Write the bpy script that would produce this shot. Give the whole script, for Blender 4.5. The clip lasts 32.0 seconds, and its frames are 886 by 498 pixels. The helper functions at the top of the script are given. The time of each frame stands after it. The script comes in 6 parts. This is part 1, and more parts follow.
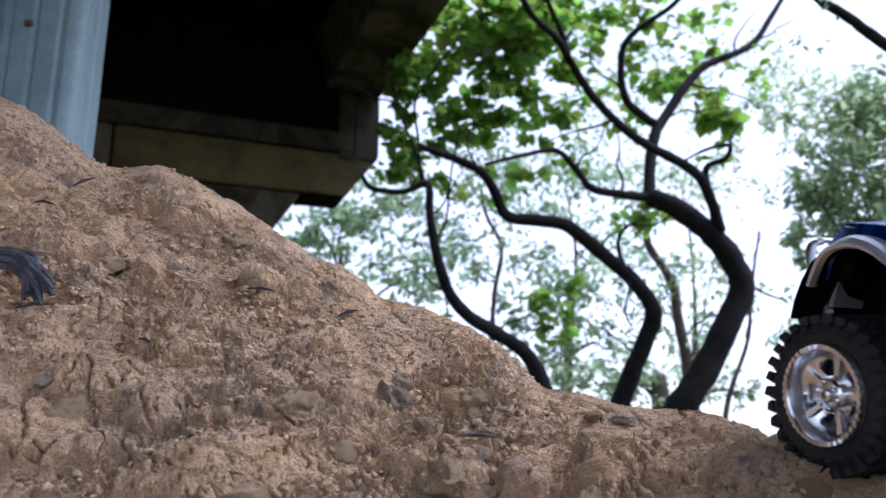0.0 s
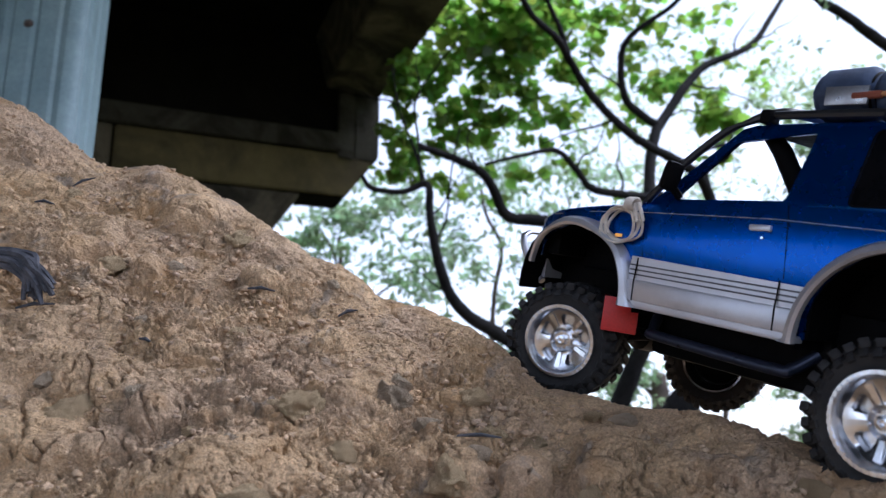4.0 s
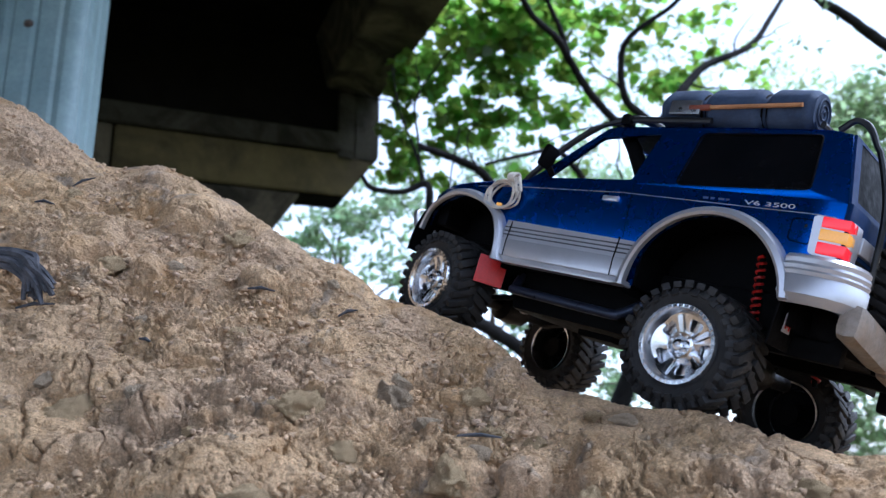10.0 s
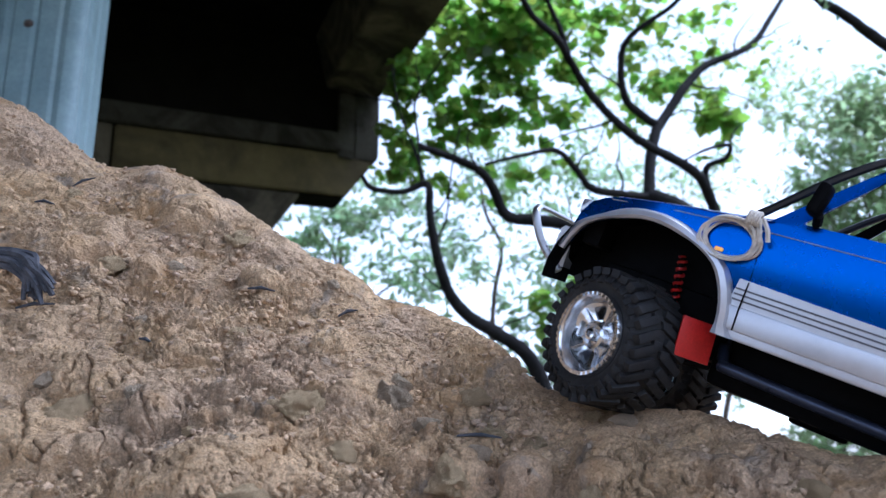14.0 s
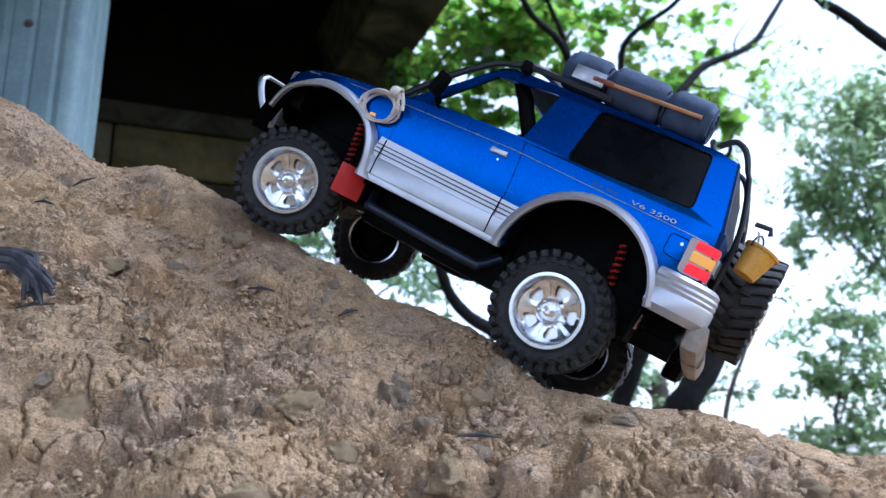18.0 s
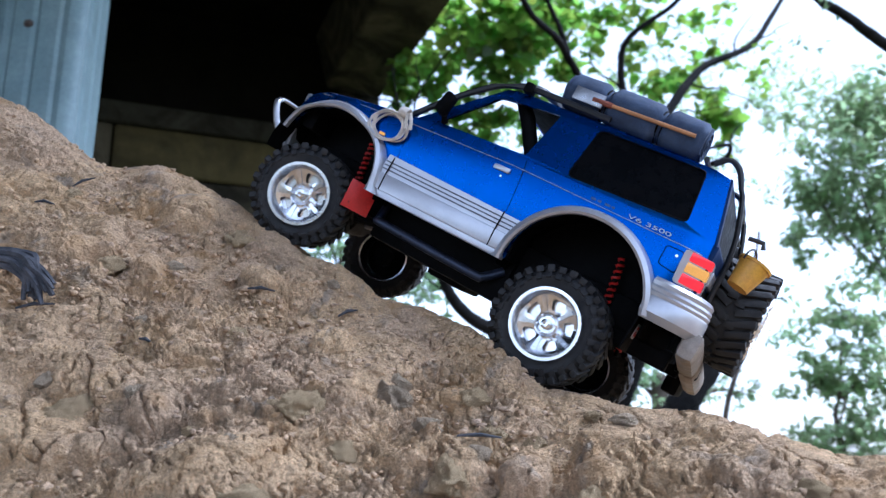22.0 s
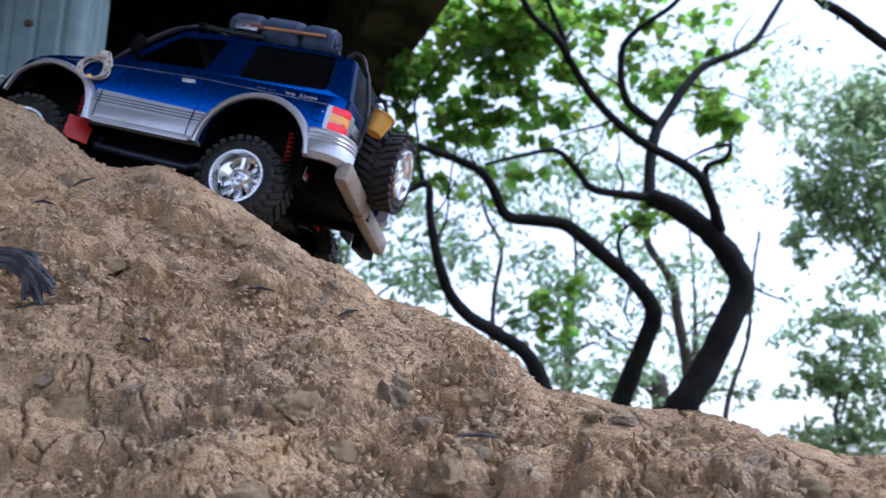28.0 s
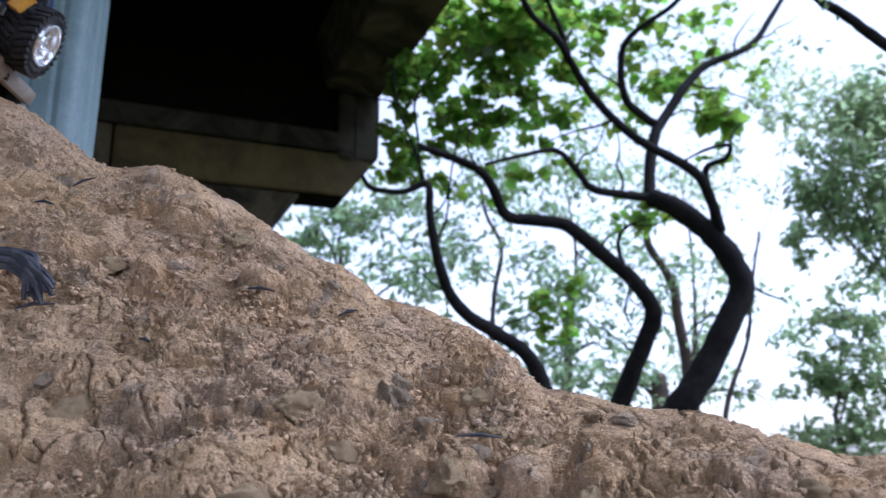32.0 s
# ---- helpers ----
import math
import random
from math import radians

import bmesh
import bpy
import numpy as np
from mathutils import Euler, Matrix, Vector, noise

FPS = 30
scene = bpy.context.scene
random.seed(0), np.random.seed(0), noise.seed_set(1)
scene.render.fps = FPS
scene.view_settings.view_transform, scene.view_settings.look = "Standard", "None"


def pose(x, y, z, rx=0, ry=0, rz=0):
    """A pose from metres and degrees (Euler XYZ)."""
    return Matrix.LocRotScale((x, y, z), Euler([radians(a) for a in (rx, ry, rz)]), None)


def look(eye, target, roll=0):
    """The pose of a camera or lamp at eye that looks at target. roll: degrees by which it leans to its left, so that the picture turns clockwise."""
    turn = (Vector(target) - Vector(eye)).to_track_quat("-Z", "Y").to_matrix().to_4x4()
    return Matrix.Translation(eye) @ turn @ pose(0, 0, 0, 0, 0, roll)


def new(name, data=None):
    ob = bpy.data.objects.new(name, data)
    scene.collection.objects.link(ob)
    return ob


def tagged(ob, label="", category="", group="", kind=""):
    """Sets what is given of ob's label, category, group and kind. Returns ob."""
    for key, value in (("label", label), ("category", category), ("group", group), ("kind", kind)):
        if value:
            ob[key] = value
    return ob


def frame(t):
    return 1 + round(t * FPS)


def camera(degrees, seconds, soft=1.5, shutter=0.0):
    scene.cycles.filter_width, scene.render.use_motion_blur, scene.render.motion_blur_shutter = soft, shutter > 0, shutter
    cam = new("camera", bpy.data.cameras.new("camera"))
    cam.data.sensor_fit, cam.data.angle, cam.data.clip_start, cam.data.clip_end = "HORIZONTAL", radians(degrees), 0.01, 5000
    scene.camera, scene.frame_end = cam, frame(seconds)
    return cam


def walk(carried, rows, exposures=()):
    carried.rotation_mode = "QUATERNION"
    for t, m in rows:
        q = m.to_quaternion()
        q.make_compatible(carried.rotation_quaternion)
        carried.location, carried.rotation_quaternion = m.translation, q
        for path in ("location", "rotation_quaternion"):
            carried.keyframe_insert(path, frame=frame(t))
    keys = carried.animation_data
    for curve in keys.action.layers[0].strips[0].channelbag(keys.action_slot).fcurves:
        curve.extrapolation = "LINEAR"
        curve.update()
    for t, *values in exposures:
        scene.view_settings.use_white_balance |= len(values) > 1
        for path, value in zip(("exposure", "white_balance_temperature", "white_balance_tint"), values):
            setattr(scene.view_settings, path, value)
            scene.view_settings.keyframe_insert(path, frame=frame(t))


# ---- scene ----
cam = camera(57.3, 32.0, soft=1.3, shutter=0.5)
cam.data.dof.use_dof, cam.data.dof.focus_distance, cam.data.dof.aperture_fstop = True, 0.62, 11.0
CAM = pose(0, 0, 0.06, 104, 0, 0)
walk(cam, [(0, CAM), (32, CAM)], [(0, 0.74, 5430, 24), (3, 0.78, 5520, 21), (6, 1.00, 5310, 13), (12, 1.06, 5140, 14), (14, 1.06, 5080, 16), (17, 1.12, 5060, 14), (21, 1.13, 5060, 14), (25, 1.07, 5060, 14), (28, 0.78, 5230, 19), (29, 0.76, 5230, 20), (30, 0.80, 5220, 25), (31, 0.74, 5230, 22), (32, 0.72, 5230, 21)])

# ---- light: an overcast bright sky, soft sun from the open side ----
SUN_EL, SUN_AZ = 58, 86  # degrees; azimuth clockwise from +y
world = bpy.data.worlds.new("sky")
scene.world = world
world.use_nodes = True
wn, wl = world.node_tree.nodes, world.node_tree.links
sky = wn.new("ShaderNodeTexSky")
sky.sky_type, sky.sun_disc = "NISHITA", False
sky.sun_elevation, sky.sun_rotation = radians(SUN_EL), radians(SUN_AZ)
sky.dust_density, sky.air_density = 1.5, 1.0
hs = wn.new("ShaderNodeHueSaturation")
hs.inputs["Saturation"].default_value = 0.34
wl.new(sky.outputs[0], hs.inputs["Color"])
wl.new(hs.outputs[0], wn["Background"].inputs[0])
wn["Background"].inputs[1].default_value = 0.2
sun_data = bpy.data.lights.new("sun", "SUN")
sun_data.energy, sun_data.angle, sun_data.color = 1.9, radians(24), (1.0, 0.985, 0.96)
sun = new("sun", sun_data)
sd = Vector((math.sin(radians(SUN_AZ)) * math.cos(radians(SUN_EL)), math.cos(radians(SUN_AZ)) * math.cos(radians(SUN_EL)), math.sin(radians(SUN_EL))))
sun.matrix_world = look(sd * 20, (0, 0, 0))


# ---- materials ----
def material(name, base, rough=0.6, metal=0.0, var=0.25, scale=20.0, second=None, second_scale=4.0, bump=0.0, bump_scale=60.0,
             coat=0.0, emit=None, power=0.0, alpha=1.0, transmission=0.0, fine=0.12, object_random=0.0, spec=0.5, warp=0.0):
    """Principled surface with large stains (second colour), medium mottling and fine grain, and a relief."""
    m = bpy.data.materials.new(name)
    m.use_nodes = True
    n, l = m.node_tree.nodes, m.node_tree.links
    p = n["Principled BSDF"]
    co = n.new("ShaderNodeTexCoord").outputs["Object"]

    def noise_tex(sc, detail=5.0, rough_=0.6, twist=0.0):
        t = n.new("ShaderNodeTexNoise")
        t.inputs["Distortion"].default_value = twist
        t.inputs["Scale"].default_value, t.inputs["Detail"].default_value, t.inputs["Roughness"].default_value = sc, detail, rough_
        l.new(co, t.inputs["Vector"])
        return t.outputs["Fac"]

    def mapped(fac, a, b, lo=0.3, hi=0.7):
        r = n.new("ShaderNodeMapRange")
        r.inputs[1].default_value, r.inputs[2].default_value, r.inputs[3].default_value, r.inputs[4].default_value = lo, hi, a, b
        l.new(fac, r.inputs[0])
        return r.outputs[0]

    col = n.new("ShaderNodeRGB")
    col.outputs[0].default_value = (*base, 1)
    out = col.outputs[0]
    if second:
        mix = n.new("ShaderNodeMix")
        mix.data_type = "RGBA"
        mix.inputs[7].default_value = (*second, 1)
        l.new(out, mix.inputs[6])
        l.new(mapped(noise_tex(second_scale, twist=warp), 0, 1, 0.42, 0.62), mix.inputs[0])
        out = mix.outputs[2]
    for sc, amount in ((scale, var), (scale * 9, fine)):
        if amount:
            h = n.new("ShaderNodeHueSaturation")
            l.new(out, h.inputs["Color"])
            l.new(mapped(noise_tex(sc), 1 - amount, 1 + amount), h.inputs["Value"])
            out = h.outputs[0]
    if object_random:
        h = n.new("ShaderNodeHueSaturation")
        l.new(out, h.inputs["Color"])
        l.new(mapped(n.new("ShaderNodeObjectInfo").outputs["Random"], 1 - object_random, 1 + object_random, 0, 1), h.inputs["Value"])
        out = h.outputs[0]
    l.new(out, p.inputs["Base Color"])
    p.inputs["Roughness"].default_value, p.inputs["Metallic"].default_value = rough, metal
    p.inputs["Coat Weight"].default_value, p.inputs["Coat Roughness"].default_value = coat, 0.08
    p.inputs["Specular IOR Level"].default_value = spec
    p.inputs["Transmission Weight"].default_value = transmission
    p.inputs["Alpha"].default_value = alpha
    if var and rough > 0.05:
        l.new(mapped(noise_tex(scale * 2.3), max(0.02, rough - min(0.12, 0.6 * var)), min(1, rough + min(0.12, 0.6 * var))), p.inputs["Roughness"])
    if bump:
        b = n.new("ShaderNodeBump")
        b.inputs["Strength"].default_value, b.inputs["Distance"].default_value = 1.0, bump
        l.new(noise_tex(bump_scale, 8.0, 0.65), b.inputs["Height"])
        l.new(b.outputs[0], p.inputs["Normal"])
    if emit:
        p.inputs["Emission Color"].default_value, p.inputs["Emission Strength"].default_value = (*emit, 1), power
    return m


def leaf_material(name, base, through_colour, clear=0.5):
    m = bpy.data.materials.new(name)
    m.use_nodes = True
    n, l = m.node_tree.nodes, m.node_tree.links
    p, o = n["Principled BSDF"], n["Material Output"]
    rnd = n.new("ShaderNodeNewGeometry").outputs["Random Per Island"]
    t = n.new("ShaderNodeBsdfTranslucent")
    mx = n.new("ShaderNodeMixShader")
    mx.inputs[0].default_value = clear
    for colour, socket in ((base, p.inputs["Base Color"]), (through_colour, t.inputs["Color"])):
        h = n.new("ShaderNodeHueSaturation")
        h.inputs["Color"].default_value = (*colour, 1)
        for lo, hi, name_ in ((0.47, 0.53, "Hue"), (0.55, 1.35, "Value")):
            r = n.new("ShaderNodeMapRange")
            r.inputs[3].default_value, r.inputs[4].default_value = lo, hi
            l.new(rnd, r.inputs[0])
            l.new(r.outputs[0], h.inputs[name_])
        l.new(h.outputs[0], socket)
    p.inputs["Roughness"].default_value = 0.45
    l.new(p.outputs[0], mx.inputs[1])
    l.new(t.outputs[0], mx.inputs[2])
    l.new(mx.outputs[0], o.inputs["Surface"])
    return m


SOIL = material("soil", (0.575, 0.397, 0.225), 0.95, second=(0.525, 0.372, 0.238), second_scale=11, warp=0.8, var=0.2, scale=60, fine=0.3, bump=0.004, bump_scale=480, spec=0.1)
CRUMB = material("soil_crumbs", (0.55, 0.385, 0.232), 0.95, second=(0.44, 0.322, 0.222), second_scale=22, var=0.3, scale=90, fine=0.25, bump=0.002, bump_scale=260, spec=0.12)
STONE = material("grey_stone", (0.58, 0.475, 0.35), 0.95, second=(0.58, 0.43, 0.27), second_scale=55, warp=1.0, var=0.22, scale=90, fine=0.3, bump=0.004, bump_scale=230, object_random=0.12, spec=0.1)
PALE_STONE = material("pale_stone", (0.68, 0.51, 0.30), 0.95, second=(0.58, 0.43, 0.25), second_scale=45, warp=1.0, var=0.3, scale=80, fine=0.3, bump=0.004, bump_scale=230, object_random=0.15, spec=0.1)
CHARRED = material("charred_root", (0.035, 0.037, 0.045), 0.7, second=(0.07, 0.07, 0.08), second_scale=60, var=0.3, scale=90, bump=0.001, bump_scale=300)
CONCRETE = material("old_concrete", (0.105, 0.088, 0.058), 0.9, second=(0.030, 0.026, 0.019), second_scale=1.6, warp=2.2, var=0.2, scale=5, bump=0.01, bump_scale=18, spec=0.15)
# concrete again, near black: deep shade of soffit and pier recess painted in
CONCRETE_DARK = material("concrete_deep_shade", (0.0075, 0.0068, 0.0055), 0.95, second=(0.0035, 0.0033, 0.003), second_scale=0.9, var=0.25, scale=4, bump=0.01, bump_scale=14, spec=0.02)
# same concrete, darker: half shade on ledge and strips put into the colour
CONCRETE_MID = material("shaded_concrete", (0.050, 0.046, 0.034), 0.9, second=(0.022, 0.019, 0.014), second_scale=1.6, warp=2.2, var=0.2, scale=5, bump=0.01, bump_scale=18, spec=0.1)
PANEL = material("ochre_formwork", (0.118, 0.093, 0.040), 0.85, second=(0.070, 0.056, 0.028), second_scale=1.1, warp=1.5, var=0.15, scale=7, bump=0.003, bump_scale=30, spec=0.15)
STEEL = material("grey_green_paint", (0.25, 0.345, 0.36), 0.42, second=(0.20, 0.29, 0.31), second_scale=2.5, var=0.08, scale=9, bump=0.002, bump_scale=14)
# near black: the trunks' backlit silhouette is put into the bark colour
BARK = material("backlit_bark", (0.015, 0.013, 0.0125), 0.95, second=(0.009, 0.0085, 0.009), second_scale=5, var=0.35, scale=14, bump=0.02, bump_scale=35, spec=0.2)
BARK_PALE = material("pale_bark", (0.13, 0.10, 0.08), 0.95, second=(0.09, 0.07, 0.06), second_scale=5, var=0.3, scale=14, bump=0.01, bump_scale=35, spec=0.2)
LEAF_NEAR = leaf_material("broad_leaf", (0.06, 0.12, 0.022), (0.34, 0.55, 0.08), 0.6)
# mid and far leaves paler: haze and glare are put into their colour
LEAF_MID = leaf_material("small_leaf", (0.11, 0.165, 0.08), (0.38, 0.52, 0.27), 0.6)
LEAF_FAR = leaf_material("hazed_leaf", (0.15, 0.205, 0.095), (0.50, 0.62, 0.33), 0.65)


# dark litter-and-grass ground away from the mound, mostly unseen, added to cut bounce light
n, l = SOIL.node_tree.nodes, SOIL.node_tree.links
p = n["Principled BSDF"]
bare = p.inputs["Base Color"].links[0].from_socket
far = n.new("ShaderNodeVectorMath")
far.operation, far.inputs[1].default_value = "DISTANCE", (-0.2, 0.6, 0)
l.new(n.new("ShaderNodeTexCoord").outputs["Object"], far.inputs[0])
away = n.new("ShaderNodeMapRange")
away.inputs[1].default_value, away.inputs[2].default_value = 1.9, 2.9
ragged, edge = n.new("ShaderNodeTexNoise"), n.new("ShaderNodeMath")
ragged.inputs["Scale"].default_value, ragged.inputs["Detail"].default_value = 1.3, 4
edge.operation, edge.inputs[1].default_value = "MULTIPLY_ADD", 1.4
l.new(n.new("ShaderNodeTexCoord").outputs["Object"], ragged.inputs["Vector"])
l.new(ragged.outputs["Fac"], edge.inputs[0])
l.new(far.outputs["Value"], edge.inputs[2])
l.new(edge.outputs[0], away.inputs[0])
for tone, tone_scale, lo, hi in (((0.50, 0.315, 0.155), 16, 0.54, 0.66), ((0.36, 0.300, 0.235), 24, 0.60, 0.68), ((0.30, 0.215, 0.13), 130, 0.58, 0.68)):
    patch, amount, blend = n.new("ShaderNodeTexNoise"), n.new("ShaderNodeMapRange"), n.new("ShaderNodeMix")
    patch.inputs["Scale"].default_value, patch.inputs["Detail"].default_value, patch.inputs["Distortion"].default_value = tone_scale, 6, 0.9
    l.new(n.new("ShaderNodeTexCoord").outputs["Object"], patch.inputs["Vector"])
    amount.inputs[1].default_value, amount.inputs[2].default_value, amount.inputs[4].default_value = lo, hi, 0.75
    l.new(patch.outputs["Fac"], amount.inputs[0])
    blend.data_type = "RGBA"
    blend.inputs[7].default_value = (*tone, 1)
    l.new(amount.outputs[0], blend.inputs[0])
    l.new(bare, blend.inputs[6])
    bare = blend.outputs[2]
dark_ground = n.new("ShaderNodeMix")
dark_ground.data_type = "RGBA"
dark_ground.inputs[7].default_value = (0.085, 0.085, 0.04, 1)
l.new(away.outputs[0], dark_ground.inputs[0])
l.new(bare, dark_ground.inputs[6])
l.new(dark_ground.outputs[2], p.inputs["Base Color"])


# ---- building helpers ----
def mesh_object(name, bm, mat, parent=None, label="", smooth=None):
    me = bpy.data.meshes.new(name)
    bmesh.ops.recalc_face_normals(bm, faces=bm.faces[:])
    bm.to_mesh(me)
    bm.free()
    if mat:
        me.materials.append(mat)
    ob = new(name, me)
    ob.parent = parent
    if smooth is not None:
        me.shade_smooth()
        me.set_sharp_from_angle(angle=radians(smooth))
    if label:
        ob["label"] = label
    return ob


def part(name, bm, mat, parent, label="", smooth=40):
    return mesh_object(name, bm, mat, parent, label, smooth)


def arrays_object(name, verts, faces, mat, parent=None, smooth=False):
    """A mesh from numpy arrays: verts (n, 3), faces (m, k)."""
    me = bpy.data.meshes.new(name)
    k = faces.shape[1]
    me.vertices.add(len(verts))
    me.vertices.foreach_set("co", np.asarray(verts, dtype=np.float32).ravel())
    me.loops.add(faces.size)
    me.loops.foreach_set("vertex_index", faces.astype(np.int32).ravel())
    me.polygons.add(len(faces))
    me.polygons.foreach_set("loop_start", np.arange(0, faces.size, k, dtype=np.int32))
    me.update(calc_edges=True)
    me.validate()
    me.materials.append(mat)
    if smooth:
        me.shade_smooth()
    ob = new(name, me)
    ob.parent = parent
    return ob


def box(bm, x0, x1, y0, y1, z0, z1, bevel=0.0, m=None):
    r = bmesh.ops.create_cube(bm, size=1)
    vs = r["verts"]
    for v in vs:
        v.co = Vector((x0 + (v.co.x + 0.5) * (x1 - x0), y0 + (v.co.y + 0.5) * (y1 - y0), z0 + (v.co.z + 0.5) * (z1 - z0)))
    if bevel:
        es = list({e for v in vs for e in v.link_edges})
        out = bmesh.ops.bevel(bm, geom=es, offset=bevel, segments=2, affect="EDGES", profile=0.6)
        vs = list({v for f in out["faces"] for v in f.verts} | {v for v in vs if v.is_valid})
    if m is not None:
        bmesh.ops.transform(bm, matrix=m, verts=[v for v in vs if v.is_valid])
    return bm


def tube(bm, pts, radii, sides=8, closed=False, caps=True):
    """A round bar along pts with a radius at each point."""
    pts = [Vector([float(c) for c in p]) for p in pts]
    n = len(pts)
    if isinstance(radii, (int, float)):
        radii = [radii] * n
    rings, up = [], None
    for i, p in enumerate(pts):
        a = pts[(i - 1) % n] if closed or i else p
        b = pts[(i + 1) % n] if closed or i < n - 1 else p
        d = (b - a).normalized()
        if up is None:
            up = d.orthogonal().normalized()
        up = (up - d * up.dot(d)).normalized()
        side = d.cross(up)
        rings.append([bm.verts.new(p + radii[i] * (math.cos(t) * up + math.sin(t) * side)) for t in (2 * math.pi * k / sides for k in range(sides))])
    for i in range(n if closed else n - 1):
        r, q = rings[i], rings[(i + 1) % n]
        for k in range(sides):
            bm.faces.new((r[k], r[(k + 1) % sides], q[(k + 1) % sides], q[k]))
    if caps and not closed:
        bm.faces.new(rings[0][::-1])
        bm.faces.new(rings[-1])
    return bm


def smooth_path(pts, steps=4):
    """Catmull-Rom through points of any dimension."""
    p = [np.array(q, float) for q in pts]
    p = [2 * p[0] - p[1], *p, 2 * p[-1] - p[-2]]
    out = []
    for i in range(1, len(p) - 2):
        for k in range(steps):
            t = k / steps
            out.append(0.5 * (2 * p[i] + (p[i + 1] - p[i - 1]) * t + (2 * p[i - 1] - 5 * p[i] + 4 * p[i + 1] - p[i + 2]) * t ** 2 + (3 * p[i] - p[i - 1] - 3 * p[i + 1] + p[i + 2]) * t ** 3))
    out.append(p[-2])
    return out


def prism(bm, outline, along, inner=()):
    """Extrude a flat outline (3D points) by a vector; inner: outlines of holes."""
    loops = []
    for loop in (outline, *inner):
        vs = [bm.verts.new(q) for q in loop]
        loops.append((vs, [bm.edges.new((vs[i], vs[(i + 1) % len(vs)])) for i in range(len(vs))]))
    if inner:
        fs = [g for g in bmesh.ops.triangle_fill(bm, edges=[e for _, es in loops for e in es], use_beauty=True)["geom"] if isinstance(g, bmesh.types.BMFace)]
    else:
        fs = [bm.faces.new(loops[0][0])]
    out = bmesh.ops.extrude_face_region(bm, geom=fs)
    bmesh.ops.translate(bm, vec=Vector(along), verts=[g for g in out["geom"] if isinstance(g, bmesh.types.BMVert)])
    return bm


# ---- numpy noise ----
def hash2(ix, iy, k):
    v = np.sin(ix * 127.1 + iy * 311.7 + k * 74.7) * 43758.5453
    return v - np.floor(v)


def value_noise(x, y, k=0):
    ix, iy = np.floor(x), np.floor(y)
    u, v = x - ix, y - iy
    u, v = u * u * (3 - 2 * u), v * v * (3 - 2 * v)
    a, b, c, d = hash2(ix, iy, k), hash2(ix + 1, iy, k), hash2(ix, iy + 1, k), hash2(ix + 1, iy + 1, k)
    return (a * (1 - u) + b * u) * (1 - v) + (c * (1 - u) + d * u) * v - 0.5


def fbm(x, y, octaves=4, k=0):
    return sum(value_noise(x * 2.03 ** o + 17 * o, y * 2.03 ** o - 9 * o, k + o) * 0.52 ** o for o in range(octaves))


def grad_noise(x, y, k=0):
    """Smooth noise with slopes at the lattice, about -0.7 to 0.7."""
    ix, iy = np.floor(x), np.floor(y)
    u, v = x - ix, y - iy
    su, sv = u ** 3 * (u * (u * 6 - 15) + 10), v ** 3 * (v * (v * 6 - 15) + 10)

    def corner(i, j):
        a = 2 * np.pi * hash2(ix + i, iy + j, k)
        return np.cos(a) * (u - i) + np.sin(a) * (v - j)
    return (corner(0, 0) * (1 - su) + corner(1, 0) * su) * (1 - sv) + (corner(0, 1) * (1 - su) + corner(1, 1) * su) * sv


def swells(x, y, octaves=3, k=0):
    return sum(grad_noise(x * 2.07 ** o + 13 * o, y * 2.07 ** o - 7 * o, k + o) * 0.5 ** o for o in range(octaves))


def cells(x, y, k=0):
    """For scattered seeds: how far the point lies inside its cell, the cell's random value, and the offset from its seed."""
    ix, iy = np.floor(x), np.floor(y)
    d1, d2, val = np.full(x.shape, 9.0), np.full(x.shape, 9.0), np.zeros(x.shape)
    ox, oy = np.zeros(x.shape), np.zeros(x.shape)
    for i in (-1, 0, 1):
        for j in (-1, 0, 1):
            cx, cy = ix + i, iy + j
            dx, dy = x - cx - hash2(cx, cy, k), y - cy - hash2(cx, cy, k + 5)
            d = np.hypot(dx, dy)
            near = d < d1
            d2 = np.where(near, d1, np.minimum(d2, d))
            val = np.where(near, hash2(cx, cy, k + 9), val)
            ox, oy = np.where(near, dx, ox), np.where(near, dy, oy)
            d1 = np.where(near, d, d1)
    return d2 - d1, val, ox, oy
# ---- the ground: one sheet with the dirt mound on it ----
RIDGE_XY = [(-6, 1.3), (-1.3, 0.88), (-0.7, 0.84), (-0.45, 0.81), (-0.25, 0.77), (-0.14, 0.71), (0, 0.68), (0.1, 0.61), (0.18, 0.56), (0.25, 0.50), (0.35, 0.455), (0.6, 0.43), (6, 0.4)]
RIDGE_XZ = [(-6, 0.3), (-2.5, 0.62), (-1.3, 0.66), (-0.9, 0.62), (-0.7, 0.55), (-0.481, 0.434), (-0.453, 0.423), (-0.409, 0.393), (-0.366, 0.355), (-0.349, 0.346), (-0.32, 0.342), (-0.283, 0.343), (-0.244, 0.324),
            (-0.19, 0.280), (-0.124, 0.229), (-0.092, 0.220), (-0.071, 0.208), (-0.061, 0.195), (0.008, 0.166), (0.039, 0.148), (0.06, 0.128),
            (0.072, 0.110), (0.142, 0.090), (0.176, 0.090), (0.212, 0.068), (0.244, 0.057), (0.4, 0.052), (0.8, 0.03), (1.6, 0.0), (6, 0.0)]
LOW = -0.35


def step(a, b, x):
    t = np.clip((x - a) / (b - a), 0, 1)
    return t * t * (3 - 2 * t)


